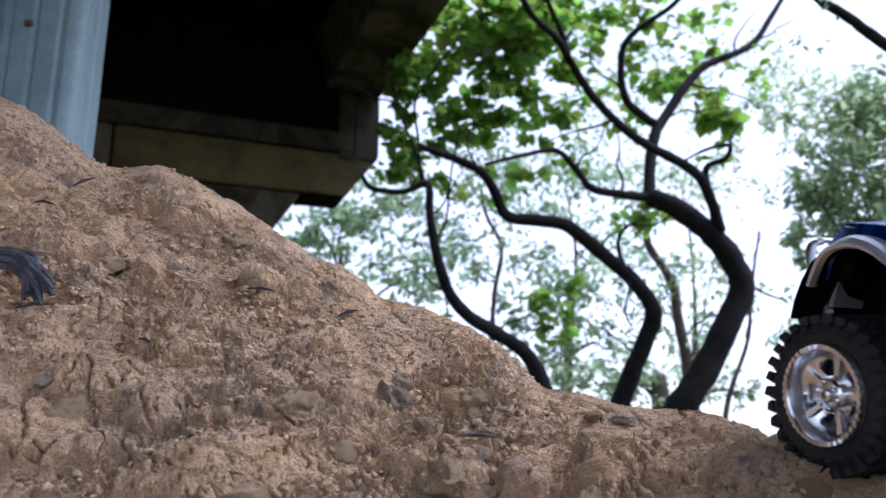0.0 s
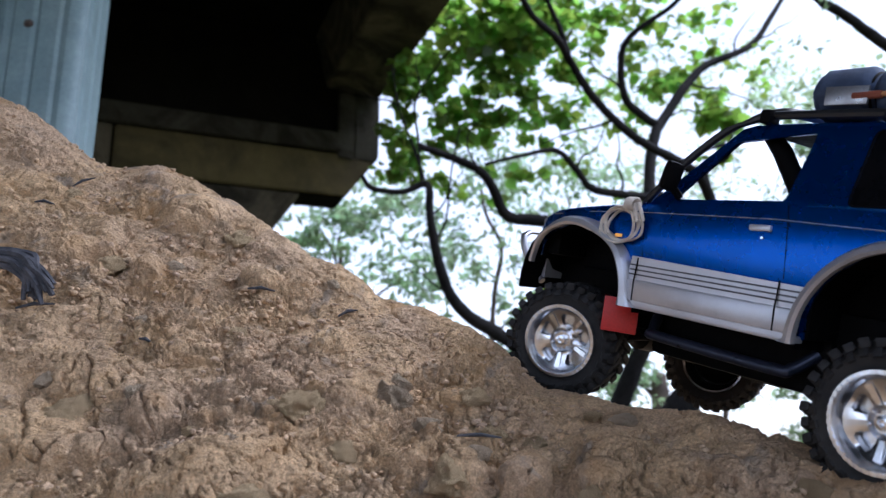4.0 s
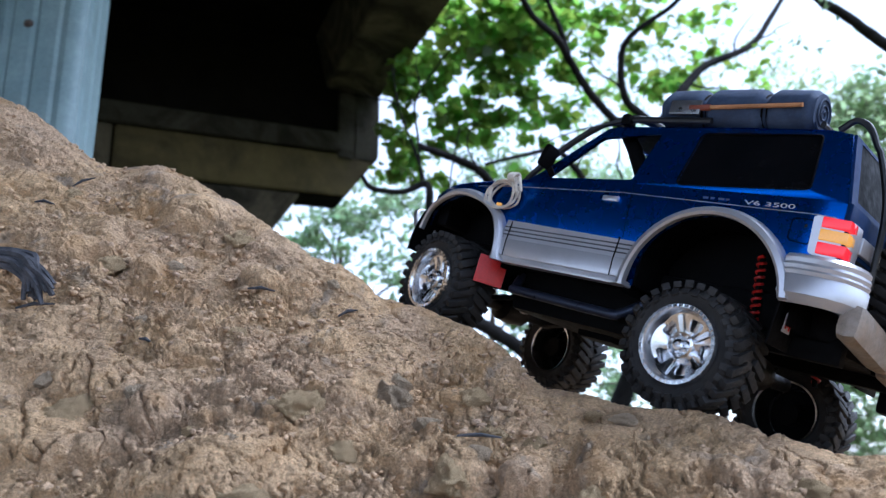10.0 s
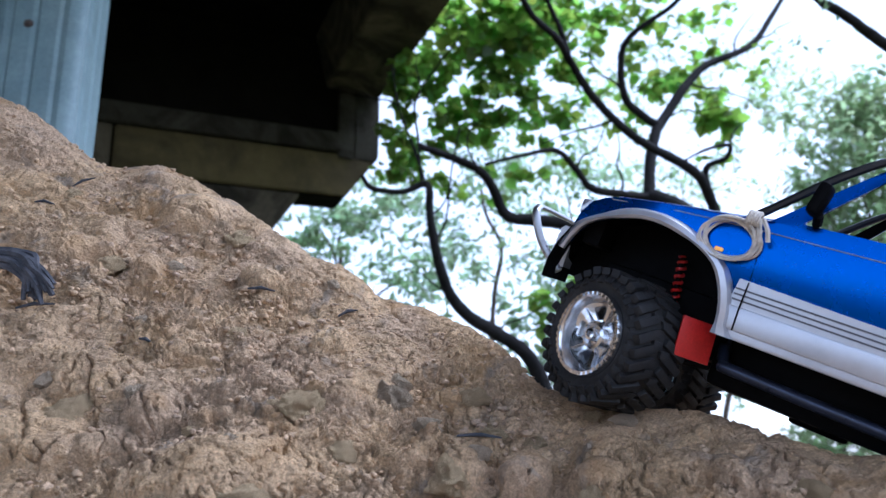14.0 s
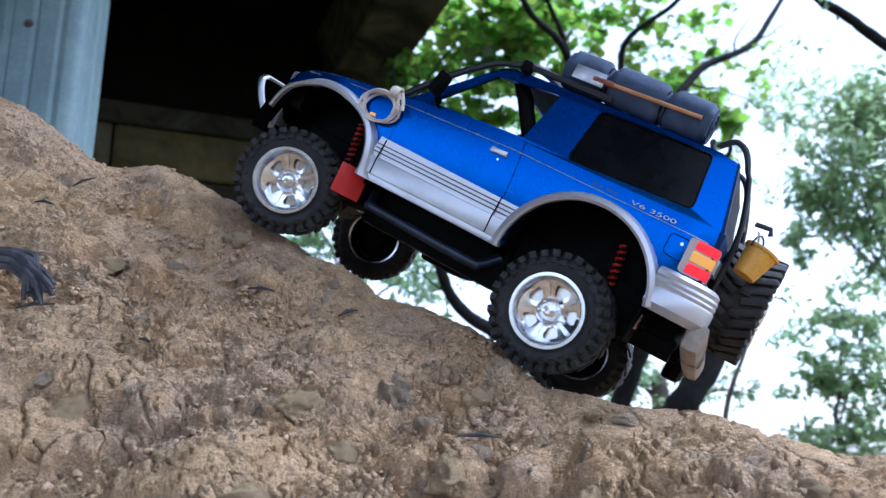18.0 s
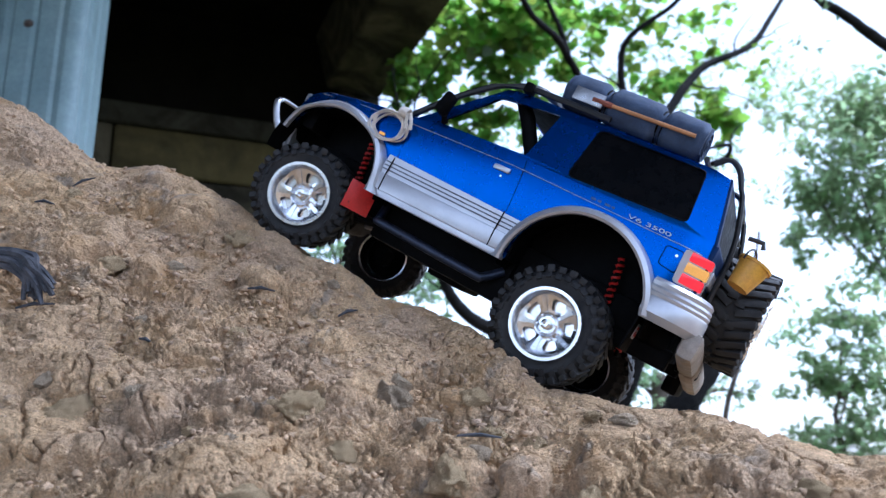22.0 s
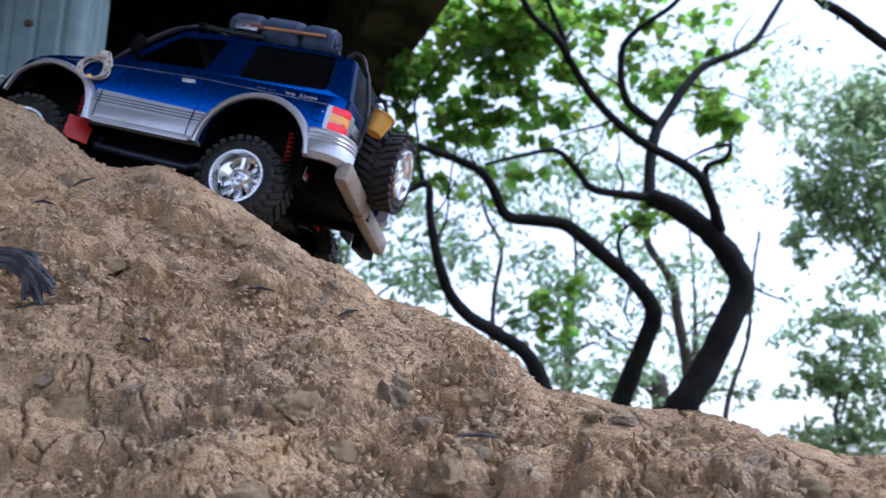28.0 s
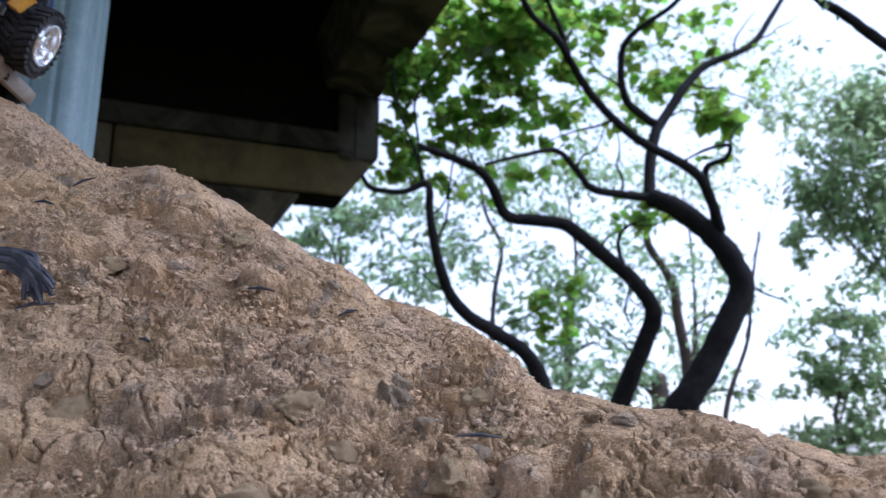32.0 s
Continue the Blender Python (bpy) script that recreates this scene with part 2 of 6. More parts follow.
def mound(x, y):
    """Height of the ground without its clods."""
    x, y = np.asarray(x, float), np.asarray(y, float)
    yr = np.interp(x, *zip(*RIDGE_XY))
    zr = sum(np.interp(x + d, *zip(*RIDGE_XZ)) for d in (-0.006, 0, 0.006)) / 3
    broad = sum(np.interp(x + d, *zip(*RIDGE_XZ)) for d in np.linspace(-0.15, 0.15, 7)) / 7
    foot = np.maximum(0.36, yr - np.clip(broad, 0, 0.6) / 1.35 - 0.06)
    s = (y - foot) / (yr - foot)
    front = zr * np.clip(s, 0, 1) ** 0.82
    over = y - yr
    back = zr - 0.07 * np.clip(over, 0, 0.4)
    back = back + (LOW - back) * step(0.34, 2.2, over)
    return np.where(s < 1, front, back)


# lumps bedded in the slope: x, y, half width, half height along the slope, how far they stand out, turn in degrees
LUMPS_LOW = [(-0.141, 0.495, 0.058, 0.034, 0.016, 8), (-0.188, 0.535, 0.021, 0.020, 0.014, 20), (-0.259, 0.522, 0.040, 0.020, 0.010, -10), (-0.213, 0.519, 0.024, 0.014, 0.008, 12),
             (0.009, 0.533, 0.018, 0.017, 0.012, 0), (0.051, 0.526, 0.020, 0.016, 0.011, 15), (0.096, 0.519, 0.018, 0.013, 0.010, 0), (0.145, 0.512, 0.024, 0.015, 0.010, -8), (0.170, 0.495, 0.012, 0.016, 0.010, 0)]
LUMPS_HIGH = [(-0.220, 0.722, 0.046, 0.028, 0.016, 30), (-0.242, 0.647, 0.013, 0.013, 0.009, 0), (-0.378, 0.723, 0.034, 0.018, 0.011, -20), (-0.271, 0.755, 0.036, 0.014, 0.010, -15), (-0.083, 0.612, 0.018, 0.014, 0.007, 20),
              (-0.320, 0.660, 0.030, 0.020, 0.009, -10), (-0.340, 0.570, 0.030, 0.024, 0.009, 0), (0.010, 0.585, 0.022, 0.010, 0.008, -12), (-0.150, 0.660, 0.022, 0.012, 0.007, -25)]


def clods(x, y):
    """Relief of the dirt: plastered patches, rounded lumps with sharp creases, crumbly stretches and fissures."""
    crest = np.abs(y - np.interp(x, *zip(*RIDGE_XY)))
    v = 0.7 * y + 1.1 * mound(x, y)  # along the slope
    wx, wy = x + 0.011 * swells(x * 34, v * 34, 3, 3), v + 0.011 * swells(x * 34, v * 34, 3, 8)
    plaster = step(-0.05, 0.30, 1.1 * swells(x * 9 + 4, v * 9, 2, 31) + 0.18 * step(0.05, 0.17, x) + 0.16 * step(-0.08, -0.2, x))
    h = 0.016 * swells(x * 7, v * 7, 2, 21)
    for size, height, k, calm in ((0.080, 0.0140, 1, 0.2), (0.034, 0.0075, 2, 0.45), (0.0150, 0.0046, 4, 0.6), (0.0066, 0.0022, 6, 0.65), (0.0032, 0.0012, 9, 0.6)):
        fold = np.clip(np.abs(grad_noise(wx / size, wy / size, k)) * 2.2, 0, 1) ** 0.7
        rough = np.clip(0.85 + 1.3 * swells(x * 12 + k, v * 12, 2, 40 + k), 0.25, 1.5)
        h = h + height * (fold - 0.55) * rough * (1 - calm * plaster)
    for size, height, k in ((0.0120, 0.0062, 14), (0.0058, 0.0046, 16), (0.0031, 0.0030, 18)):  # angular crumbs, broken loose in patches
        inside, val, ox, oy = cells(wx / size, wy / size, k)
        tilt = (val * 7.3 % 1 - 0.5) * ox + (val * 13.7 % 1 - 0.5) * oy
        loose = step(-0.14, 0.16, swells(x * 16, v * 16, 2, 50 + k)) * (1 - 0.70 * plaster)
        h = h + height * loose * (np.clip(inside * 3.5, 0, 1) ** 0.6 * (0.3 + 0.7 * val + 1.4 * tilt) - 0.35)
    for lx, ly, a, b, out, turn in LUMPS_LOW + LUMPS_HIGH:
        lv = 0.7 * ly + 1.1 * float(mound(lx, ly))
        c, s = math.cos(radians(turn)), math.sin(radians(turn))
        du, dv = wx * 0.35 + x * 0.65 - lx, (wy * 0.35 + v * 0.65 - lv) / 1.35
        inside = np.clip(1 - ((du * c + dv * s) / a) ** 2 - ((dv * c - du * s) / b) ** 2, 0, 1)
        h = h * (1 - 0.80 * np.clip(inside * 3, 0, 1)) + 1.35 * out * inside ** 0.7
    for sc, depth, k in ((15, 0.007, 61), (40, 0.012, 67), (95, 0.0085, 71)):  # fissures
        crack = np.abs(swells(wx * sc, wy * sc * 0.8, 2, k))
        open_here = np.clip(0.35 + 2.6 * swells(x * 10, v * 10, 2, k + 1), 0.0, 1)
        h = h - depth * open_here * np.clip(1 - crack / 0.028, 0, 1) ** 0.7
    h = h + 0.0011 * swells(x * 330, v * 330, 2, 12) * (1 - 0.5 * plaster)
    return (h - 0.002) * (0.30 + 0.70 * step(0.0, 0.06, crest))


def ground_height(x, y):
    fade = step(-1.3, -0.9, x) * step(1.3, 0.9, x) * step(0.1, 0.22, y) * step(1.7, 1.2, y)
    return mound(x, y) + fade * clods(x, y)


def grid_axis(lo, hi, d, reach):
    mid = np.arange(lo, hi, d)
    out = [d * 2.2]
    while sum(out) < reach:
        out.append(out[-1] * 1.5)
    c = np.cumsum(out)
    return np.concatenate([lo - c[::-1], mid, mid[-1] + c])


gx, gy = np.unique(np.concatenate([grid_axis(-0.78, 0.52, 0.0030, 1500), np.arange(-0.47, 0.42, 0.00100)]).round(5)), np.unique(np.concatenate([grid_axis(0.30, 1.0, 0.0030, 1500), np.arange(0.40, 0.83, 0.00080)]).round(5))
GX, GY = np.meshgrid(gx, gy)
GM = mound(GX, GY)
GH = ground_height(GX, GY) - GM
sx, sy = np.gradient(GM, gx, axis=1), np.gradient(GM, gy, axis=0)
sx, sy = np.clip(sx, -1.2, 1.2), np.clip(sy, -1.5, 1.5)
norm = np.sqrt(1 + sx ** 2 + sy ** 2)
near = step(-0.78, -0.72, GX) * step(0.52, 0.46, GX) * step(0.30, 0.34, GY) * step(1.0, 0.9, GY)
SV = 0.75 * GY + GM
PX = GX - GH * sx / norm + near * 0.004 * fbm(GX * 60, SV * 60, 3, 51)
PY = GY - GH * sy / norm + near * 0.004 * fbm(GX * 70, SV * 70, 3, 57)
PZ = GM + GH / norm
nx, ny = len(gx), len(gy)
idx = np.arange(nx * ny).reshape(ny, nx)
quads = np.stack([idx[:-1, :-1].ravel(), idx[:-1, 1:].ravel(), idx[1:, 1:].ravel(), idx[1:, :-1].ravel()], 1)
ground = arrays_object("ground", np.stack([PX.ravel(), PY.ravel(), PZ.ravel()], 1), quads, SOIL, smooth=True)
tagged(ground, "dry brown clay soil heaped into a crumbly mound", "ground", kind="structure")


# ---- loose crumbs and stones on the mound ----
def lump_shape(seed, sub=2, rough=0.28, flat=0.75):
    bm = bmesh.new()
    bmesh.ops.create_icosphere(bm, subdivisions=sub, radius=1)
    off = Vector((seed * 3.1, seed * 1.7, seed * 0.9))
    for v in bm.verts:
        k = 1 + rough * noise.noise(v.co * 1.3 + off) + 0.6 * rough * noise.noise(v.co * 2.9 + off) + 0.2 * rough * noise.noise(v.co * 7 + off)
        v.co = Vector((v.co.x * k, v.co.y * k * 0.9, v.co.z * k * flat))
    return bm


def slope_place(px, py):
    return Vector((px, py, float(ground_height(np.array([px]), np.array([py]))[0])))


rng = np.random.default_rng(4)
SHAPES = []
for i in range(7):
    bm = lump_shape(i + 1, 1, 0.95, 0.65)
    bmesh.ops.triangulate(bm, faces=bm.faces[:])
    SHAPES.append((np.array([v.co for v in bm.verts]), np.array([[v.index for v in f.verts] for f in bm.faces])))
    bm.free()
count = 19000
cx = rng.uniform(-0.55, 0.42, count)
cy = np.interp(cx, *zip(*RIDGE_XY)) - rng.uniform(-0.04, 0.27, count) ** 1.0
keep = (cy > 0.38) & (rng.random(count) < np.where(cy > 0.66, 0.45, 1.0)) & (np.clip(0.7 + 2.6 * fbm(cx * 6 + 3, cy * 6, 2, 33), 0.1, 1) > rng.random(count) * 0.9)
cx, cy = cx[keep], cy[keep]
cz = ground_height(cx, cy)
size = 0.0006 + 0.0034 * rng.random(len(cx)) ** 4
V, F, base = [], [], 0
for i in range(len(cx)):
    v, f = SHAPES[i % 7]
    a = rng.uniform(0, 6.28)
    r = np.array([[math.cos(a), -math.sin(a), 0], [math.sin(a), math.cos(a), 0], [0, 0, 1]])
    V.append((v * rng.uniform(0.7, 1.3, 3)) @ r.T * size[i] + (cx[i], cy[i], cz[i] - size[i] * 0.25))
    F.append(f + base)
    base += len(v)
crumbs = arrays_object("soil_crumbs", np.concatenate(V), np.concatenate(F), CRUMB, smooth=False)
tagged(crumbs, "loose crumbs of dry brown soil over the mound", "soil crumbs", kind="stuff")
# ---- the bridge over the mound ----
AX, BX = Vector((-0.358, 0.934, 0)), Vector((0.934, 0.358, 0))  # along the deck, across it
CORNER = Vector((-0.591, 7.0, 0))


def bridge_point(s, t, z):
    """s metres across (0 at the deck's open edge), t along from the pier's face, z up."""
    return CORNER + BX * s + AX * t + Vector((0, 0, z))


def bridge_prism(name, sz, t0, t1, mat, parent, label=""):
    bm = bmesh.new()
    prism(bm, [bridge_point(s, t0, z) for s, z in sz], AX * (t1 - t0))
    bmesh.ops.bevel(bm, geom=bm.edges[:], offset=0.012, segments=2, affect="EDGES")
    return part(name, bm, mat, parent, label, 30)


bridge = tagged(new("bridge"), "stained concrete bridge, seen from underneath, its soffit in deep shade", "bridge", kind="structure")
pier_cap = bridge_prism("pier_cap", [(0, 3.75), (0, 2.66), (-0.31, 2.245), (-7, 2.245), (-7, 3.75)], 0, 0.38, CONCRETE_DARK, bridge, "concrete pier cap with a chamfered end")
bridge_prism("pier", [(-0.70, 2.24), (-0.94, 1.88), (-0.94, -1.0), (-6.5, -1.0), (-6.5, 2.24)], -0.01, 0.30, CONCRETE, bridge)
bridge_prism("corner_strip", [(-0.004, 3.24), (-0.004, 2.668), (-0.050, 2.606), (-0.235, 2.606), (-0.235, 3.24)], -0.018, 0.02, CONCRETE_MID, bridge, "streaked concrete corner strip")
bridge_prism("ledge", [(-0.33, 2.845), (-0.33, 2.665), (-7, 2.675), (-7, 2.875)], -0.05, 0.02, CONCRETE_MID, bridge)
bridge_prism("panel", [(-0.05, 2.595), (-0.31, 2.258), (-2.24, 2.255), (-2.24, 2.655), (-0.40, 2.645)], -0.025, 0.02, PANEL, bridge, "ochre panel, its edge stained")
bridge_prism("panel", [(-2.26, 2.655), (-2.26, 2.255), (-4.2, 2.255), (-4.2, 2.655)], -0.02, 0.02, CONCRETE, bridge)
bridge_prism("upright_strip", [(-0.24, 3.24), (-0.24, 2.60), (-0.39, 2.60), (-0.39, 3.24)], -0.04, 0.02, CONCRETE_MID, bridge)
# unseen reach to the left and behind is added to dim the light below
bridge_prism("edge_beam", [(0, 4.3), (0, 3.25), (-0.06, 3.25), (-0.50, 3.27), (-0.62, 3.75), (-0.62, 4.3)], -10, 0, CONCRETE, bridge, "stained concrete edge beam")
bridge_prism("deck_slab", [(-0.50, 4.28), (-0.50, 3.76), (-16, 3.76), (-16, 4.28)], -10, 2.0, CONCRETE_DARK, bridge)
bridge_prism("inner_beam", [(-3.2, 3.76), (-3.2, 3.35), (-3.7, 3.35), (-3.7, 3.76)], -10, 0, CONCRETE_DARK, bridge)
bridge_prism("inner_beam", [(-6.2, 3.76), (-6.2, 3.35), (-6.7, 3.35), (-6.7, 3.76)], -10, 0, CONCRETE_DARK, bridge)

# ---- the painted steel column ----
column = tagged(new("steel_column"), "grey-green painted steel column with pressed ribs, standing behind the mound", "column")
column.matrix_world = pose(-1.725, 3.25, -0.4, 0, 0, 4)
bm = bmesh.new()
outline = []
for i in range(72):
    a = 2 * math.pi * i / 72
    c, s = math.cos(a), math.sin(a)
    k = 1 / (abs(c) ** 5 + abs(s) ** 5) ** 0.2
    rib = 0.010 if i % 6 == 0 else 0.0
    outline.append(Vector(((0.192 - rib) * k * c, (0.17 - rib) * k * s, 0)))
prism(bm, outline, (0, 0, 4.17))
part("shaft", bm, STEEL, column, smooth=25)
for dx, z in ((-0.030, 2.205), (-0.030, 1.0)):
    bm = bmesh.new()
    tube(bm, [(dx, -0.165, z), (dx, -0.181, z)], 0.011, 6)
    tube(bm, [(dx, -0.165, z), (dx, -0.170, z)], 0.02, 16)
    part("bolt", bm, BARK_PALE, column, "rusty bolt with a washer")
# ---- trees ----
def limb(name, rows, mat, parent, sides=9, wobble=0.05):
    rnd = random.Random(len(rows) * 7 + int(rows[0][0] * 100))
    path = smooth_path(rows, 5)
    bm = bmesh.new()
    pts, rad = [], []
    for i, q in enumerate(path):
        r = max(0.004, float(q[3]) * (1.0 if name == "trunk" else 0.74))
        pts.append((float(q[0]) + rnd.uniform(-1, 1) * r * 0.06, q[1] + rnd.uniform(-1, 1) * r * 0.15, q[2] + rnd.uniform(-1, 1) * r * 0.06))
        rad.append(r * (1 + rnd.uniform(-wobble, wobble)))
    tube(bm, pts, rad, sides)
    return part(name, bm, mat, parent, smooth=60)


def leaf_cloud(name, blobs, mat, parent, seed, broad=False):
    """Leaves scattered in lumps: blobs of (x, y, z, rx, ry, rz, count, leaf length)."""
    rng = np.random.default_rng(seed)
    V, F, base = [], [], 0
    for x, y, z, rx, ry, rz, count, size in blobs:
        lumps = max(4, count // 24)
        c = rng.normal(size=(lumps, 3))
        c = c / np.linalg.norm(c, axis=1, keepdims=True) * rng.random((lumps, 1)) ** 0.4
        p = c[rng.integers(0, lumps, count)] + rng.normal(size=(count, 3)) * 0.12
        p = p * (rx, ry, rz) + (x, y, z)
        d = rng.normal(size=(count, 3)) * (1, 1, 0.55) + (0, 0, -0.35)
        d /= np.linalg.norm(d, axis=1, keepdims=True)
        w = np.cross(d, rng.normal(size=(count, 3)) * 0.5 + (0, 0, 1))
        w /= np.linalg.norm(w, axis=1, keepdims=True) + 1e-9
        nrm = np.cross(w, d)
        L = size * (0.6 + 0.7 * rng.random((count, 1)))
        prof = ((0, 0, 0), (0.18, 0.36, 0.05), (0.52, 0.42, 0.09), (1, 0, 0), (0.52, -0.42, 0.09), (0.18, -0.36, 0.05)) if broad else ((0, 0, 0), (0.45, 0.24, 0.05), (1, 0, 0), (0.45, -0.24, 0.05))
        q = np.stack([p + L * (a * d + b * w + e * nrm) for a, b, e in prof], 1)
        k = len(prof)
        V.append(q.reshape(-1, 3))
        ids = base + np.arange(count)[:, None] * k
        half = ((0, 1, 2, 3), (0, 3, 4, 5)) if broad else ((0, 1, 2, 2), (0, 2, 3, 3))
        if broad:
            F += [ids + np.array(h) for h in half]
        else:
            F += [ids + np.array((0, 1, 2, 3))]
        base += count * k
    return arrays_object(name, np.concatenate(V), np.concatenate(F), mat, parent)


tree_a = tagged(new("tree"), "crooked tree with winding limbs, dark against the sky", "tree")
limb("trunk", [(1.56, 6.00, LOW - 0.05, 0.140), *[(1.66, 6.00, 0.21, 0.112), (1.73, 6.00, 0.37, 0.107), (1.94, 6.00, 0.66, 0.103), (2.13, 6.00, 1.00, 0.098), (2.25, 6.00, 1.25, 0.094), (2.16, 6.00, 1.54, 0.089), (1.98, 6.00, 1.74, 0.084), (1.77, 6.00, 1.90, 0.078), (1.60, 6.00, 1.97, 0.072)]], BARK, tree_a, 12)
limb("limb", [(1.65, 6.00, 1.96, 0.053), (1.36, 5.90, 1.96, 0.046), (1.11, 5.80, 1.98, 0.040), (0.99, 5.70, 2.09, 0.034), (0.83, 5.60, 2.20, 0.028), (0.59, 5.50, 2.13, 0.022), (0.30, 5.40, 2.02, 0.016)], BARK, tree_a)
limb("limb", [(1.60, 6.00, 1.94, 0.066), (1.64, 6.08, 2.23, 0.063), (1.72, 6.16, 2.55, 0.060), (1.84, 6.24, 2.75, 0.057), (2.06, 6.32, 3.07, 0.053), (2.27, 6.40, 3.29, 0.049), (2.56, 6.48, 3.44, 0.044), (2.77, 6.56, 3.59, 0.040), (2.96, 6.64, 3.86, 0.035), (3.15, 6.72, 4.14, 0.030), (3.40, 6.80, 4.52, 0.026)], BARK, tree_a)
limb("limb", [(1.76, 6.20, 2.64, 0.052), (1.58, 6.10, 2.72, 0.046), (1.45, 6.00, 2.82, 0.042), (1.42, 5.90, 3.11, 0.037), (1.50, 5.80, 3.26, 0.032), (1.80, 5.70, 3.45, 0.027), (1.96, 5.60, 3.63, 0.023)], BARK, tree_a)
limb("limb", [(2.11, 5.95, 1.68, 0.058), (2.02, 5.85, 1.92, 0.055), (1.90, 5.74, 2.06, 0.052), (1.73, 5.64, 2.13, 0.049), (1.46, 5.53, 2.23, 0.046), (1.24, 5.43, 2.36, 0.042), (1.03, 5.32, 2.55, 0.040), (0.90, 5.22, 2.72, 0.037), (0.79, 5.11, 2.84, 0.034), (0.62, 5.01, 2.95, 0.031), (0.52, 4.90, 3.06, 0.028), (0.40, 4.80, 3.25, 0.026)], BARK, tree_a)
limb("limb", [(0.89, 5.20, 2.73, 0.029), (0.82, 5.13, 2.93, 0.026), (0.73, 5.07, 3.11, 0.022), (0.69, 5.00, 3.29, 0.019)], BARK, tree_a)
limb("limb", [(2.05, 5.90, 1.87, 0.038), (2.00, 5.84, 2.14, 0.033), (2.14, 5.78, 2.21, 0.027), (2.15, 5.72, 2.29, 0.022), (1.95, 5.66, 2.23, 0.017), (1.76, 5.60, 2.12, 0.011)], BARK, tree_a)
tree_b = tagged(new("tree"), "slender leaning dark tree, its long limb arching over the mound", "tree")
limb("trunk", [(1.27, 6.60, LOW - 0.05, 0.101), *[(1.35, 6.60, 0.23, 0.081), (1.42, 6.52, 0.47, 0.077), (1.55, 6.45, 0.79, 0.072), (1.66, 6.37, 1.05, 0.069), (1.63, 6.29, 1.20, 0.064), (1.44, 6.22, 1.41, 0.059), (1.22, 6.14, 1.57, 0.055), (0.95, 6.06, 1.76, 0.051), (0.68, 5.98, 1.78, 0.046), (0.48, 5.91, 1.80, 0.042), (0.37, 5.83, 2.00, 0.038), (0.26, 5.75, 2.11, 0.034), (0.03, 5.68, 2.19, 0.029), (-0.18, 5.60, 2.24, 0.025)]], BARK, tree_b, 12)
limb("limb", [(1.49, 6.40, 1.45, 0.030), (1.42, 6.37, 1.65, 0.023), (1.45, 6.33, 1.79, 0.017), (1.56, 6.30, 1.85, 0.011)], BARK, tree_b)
tree_c = tagged(new("tree"), "thin leaning tree with broad bright leaves under the bridge edge", "tree")
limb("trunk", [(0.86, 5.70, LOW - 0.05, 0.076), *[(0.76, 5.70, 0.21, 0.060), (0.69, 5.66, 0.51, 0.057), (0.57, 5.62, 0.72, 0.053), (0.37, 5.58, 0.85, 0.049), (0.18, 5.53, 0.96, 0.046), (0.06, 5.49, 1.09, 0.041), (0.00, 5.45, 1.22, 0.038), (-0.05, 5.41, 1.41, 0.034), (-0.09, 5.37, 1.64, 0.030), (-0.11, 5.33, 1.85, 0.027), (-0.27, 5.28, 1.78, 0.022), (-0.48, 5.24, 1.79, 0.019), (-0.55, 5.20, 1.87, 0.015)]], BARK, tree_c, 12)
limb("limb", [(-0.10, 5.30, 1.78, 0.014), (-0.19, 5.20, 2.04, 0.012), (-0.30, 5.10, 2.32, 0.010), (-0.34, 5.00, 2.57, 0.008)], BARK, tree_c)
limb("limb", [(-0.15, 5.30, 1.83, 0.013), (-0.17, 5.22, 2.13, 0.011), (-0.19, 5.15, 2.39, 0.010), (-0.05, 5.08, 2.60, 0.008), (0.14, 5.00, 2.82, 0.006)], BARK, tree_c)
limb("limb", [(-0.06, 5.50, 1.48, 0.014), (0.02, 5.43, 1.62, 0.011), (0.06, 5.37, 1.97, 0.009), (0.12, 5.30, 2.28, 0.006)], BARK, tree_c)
tree_d = tagged(new("tree"), "young pale-barked tree among the bushes", "tree")
limb("trunk", [(2.33, 7.60, LOW - 0.05, 0.071), *[(2.28, 7.60, 0.25, 0.057), (2.26, 7.56, 0.87, 0.052), (2.20, 7.52, 1.29, 0.048), (2.16, 7.48, 1.60, 0.043), (1.96, 7.44, 1.92, 0.037), (1.91, 7.40, 2.13, 0.032)]], BARK_PALE, tree_d, 12)
tree_e = tagged(new("tree"), "thin straight sapling behind the mound", "tree")
limb("trunk", [(2.32, 7.20, LOW - 0.05, 0.032), (2.42, 7.20, 0.15, 0.026), (2.49, 7.15, 0.53, 0.023), (2.68, 7.10, 1.02, 0.018), (2.72, 7.05, 1.41, 0.015), (2.83, 7.00, 1.97, 0.011)], BARK_PALE, tree_e, 10)
tree_f = tagged(new("tree"), "slim pale tree far behind the mound", "tree")
limb("trunk", [(0.54, 9.00, LOW - 0.05, 0.039), *[(0.54, 9.00, 1.02, 0.031), (0.58, 9.00, 1.78, 0.028), (0.67, 9.00, 2.31, 0.024), (0.50, 9.00, 2.71, 0.020), (0.44, 9.00, 3.06, 0.016)]], BARK_PALE, tree_f, 12)
tree_g = tagged(new("tree"), "tree beside the clearing, a dark bough reaching over", "tree")
limb("trunk", [(3.5, 4.3, LOW, 0.11), (3.4, 4.3, 0.6, 0.09), (3.2, 4.25, 1.5, 0.07), *[(2.90, 4.20, 1.99, 0.038), (2.71, 4.16, 2.14, 0.035), (2.48, 4.12, 2.26, 0.032), (2.26, 4.08, 2.41, 0.028), (2.09, 4.04, 2.50, 0.025), (1.94, 4.00, 2.65, 0.022)]], BARK, tree_g, 10)
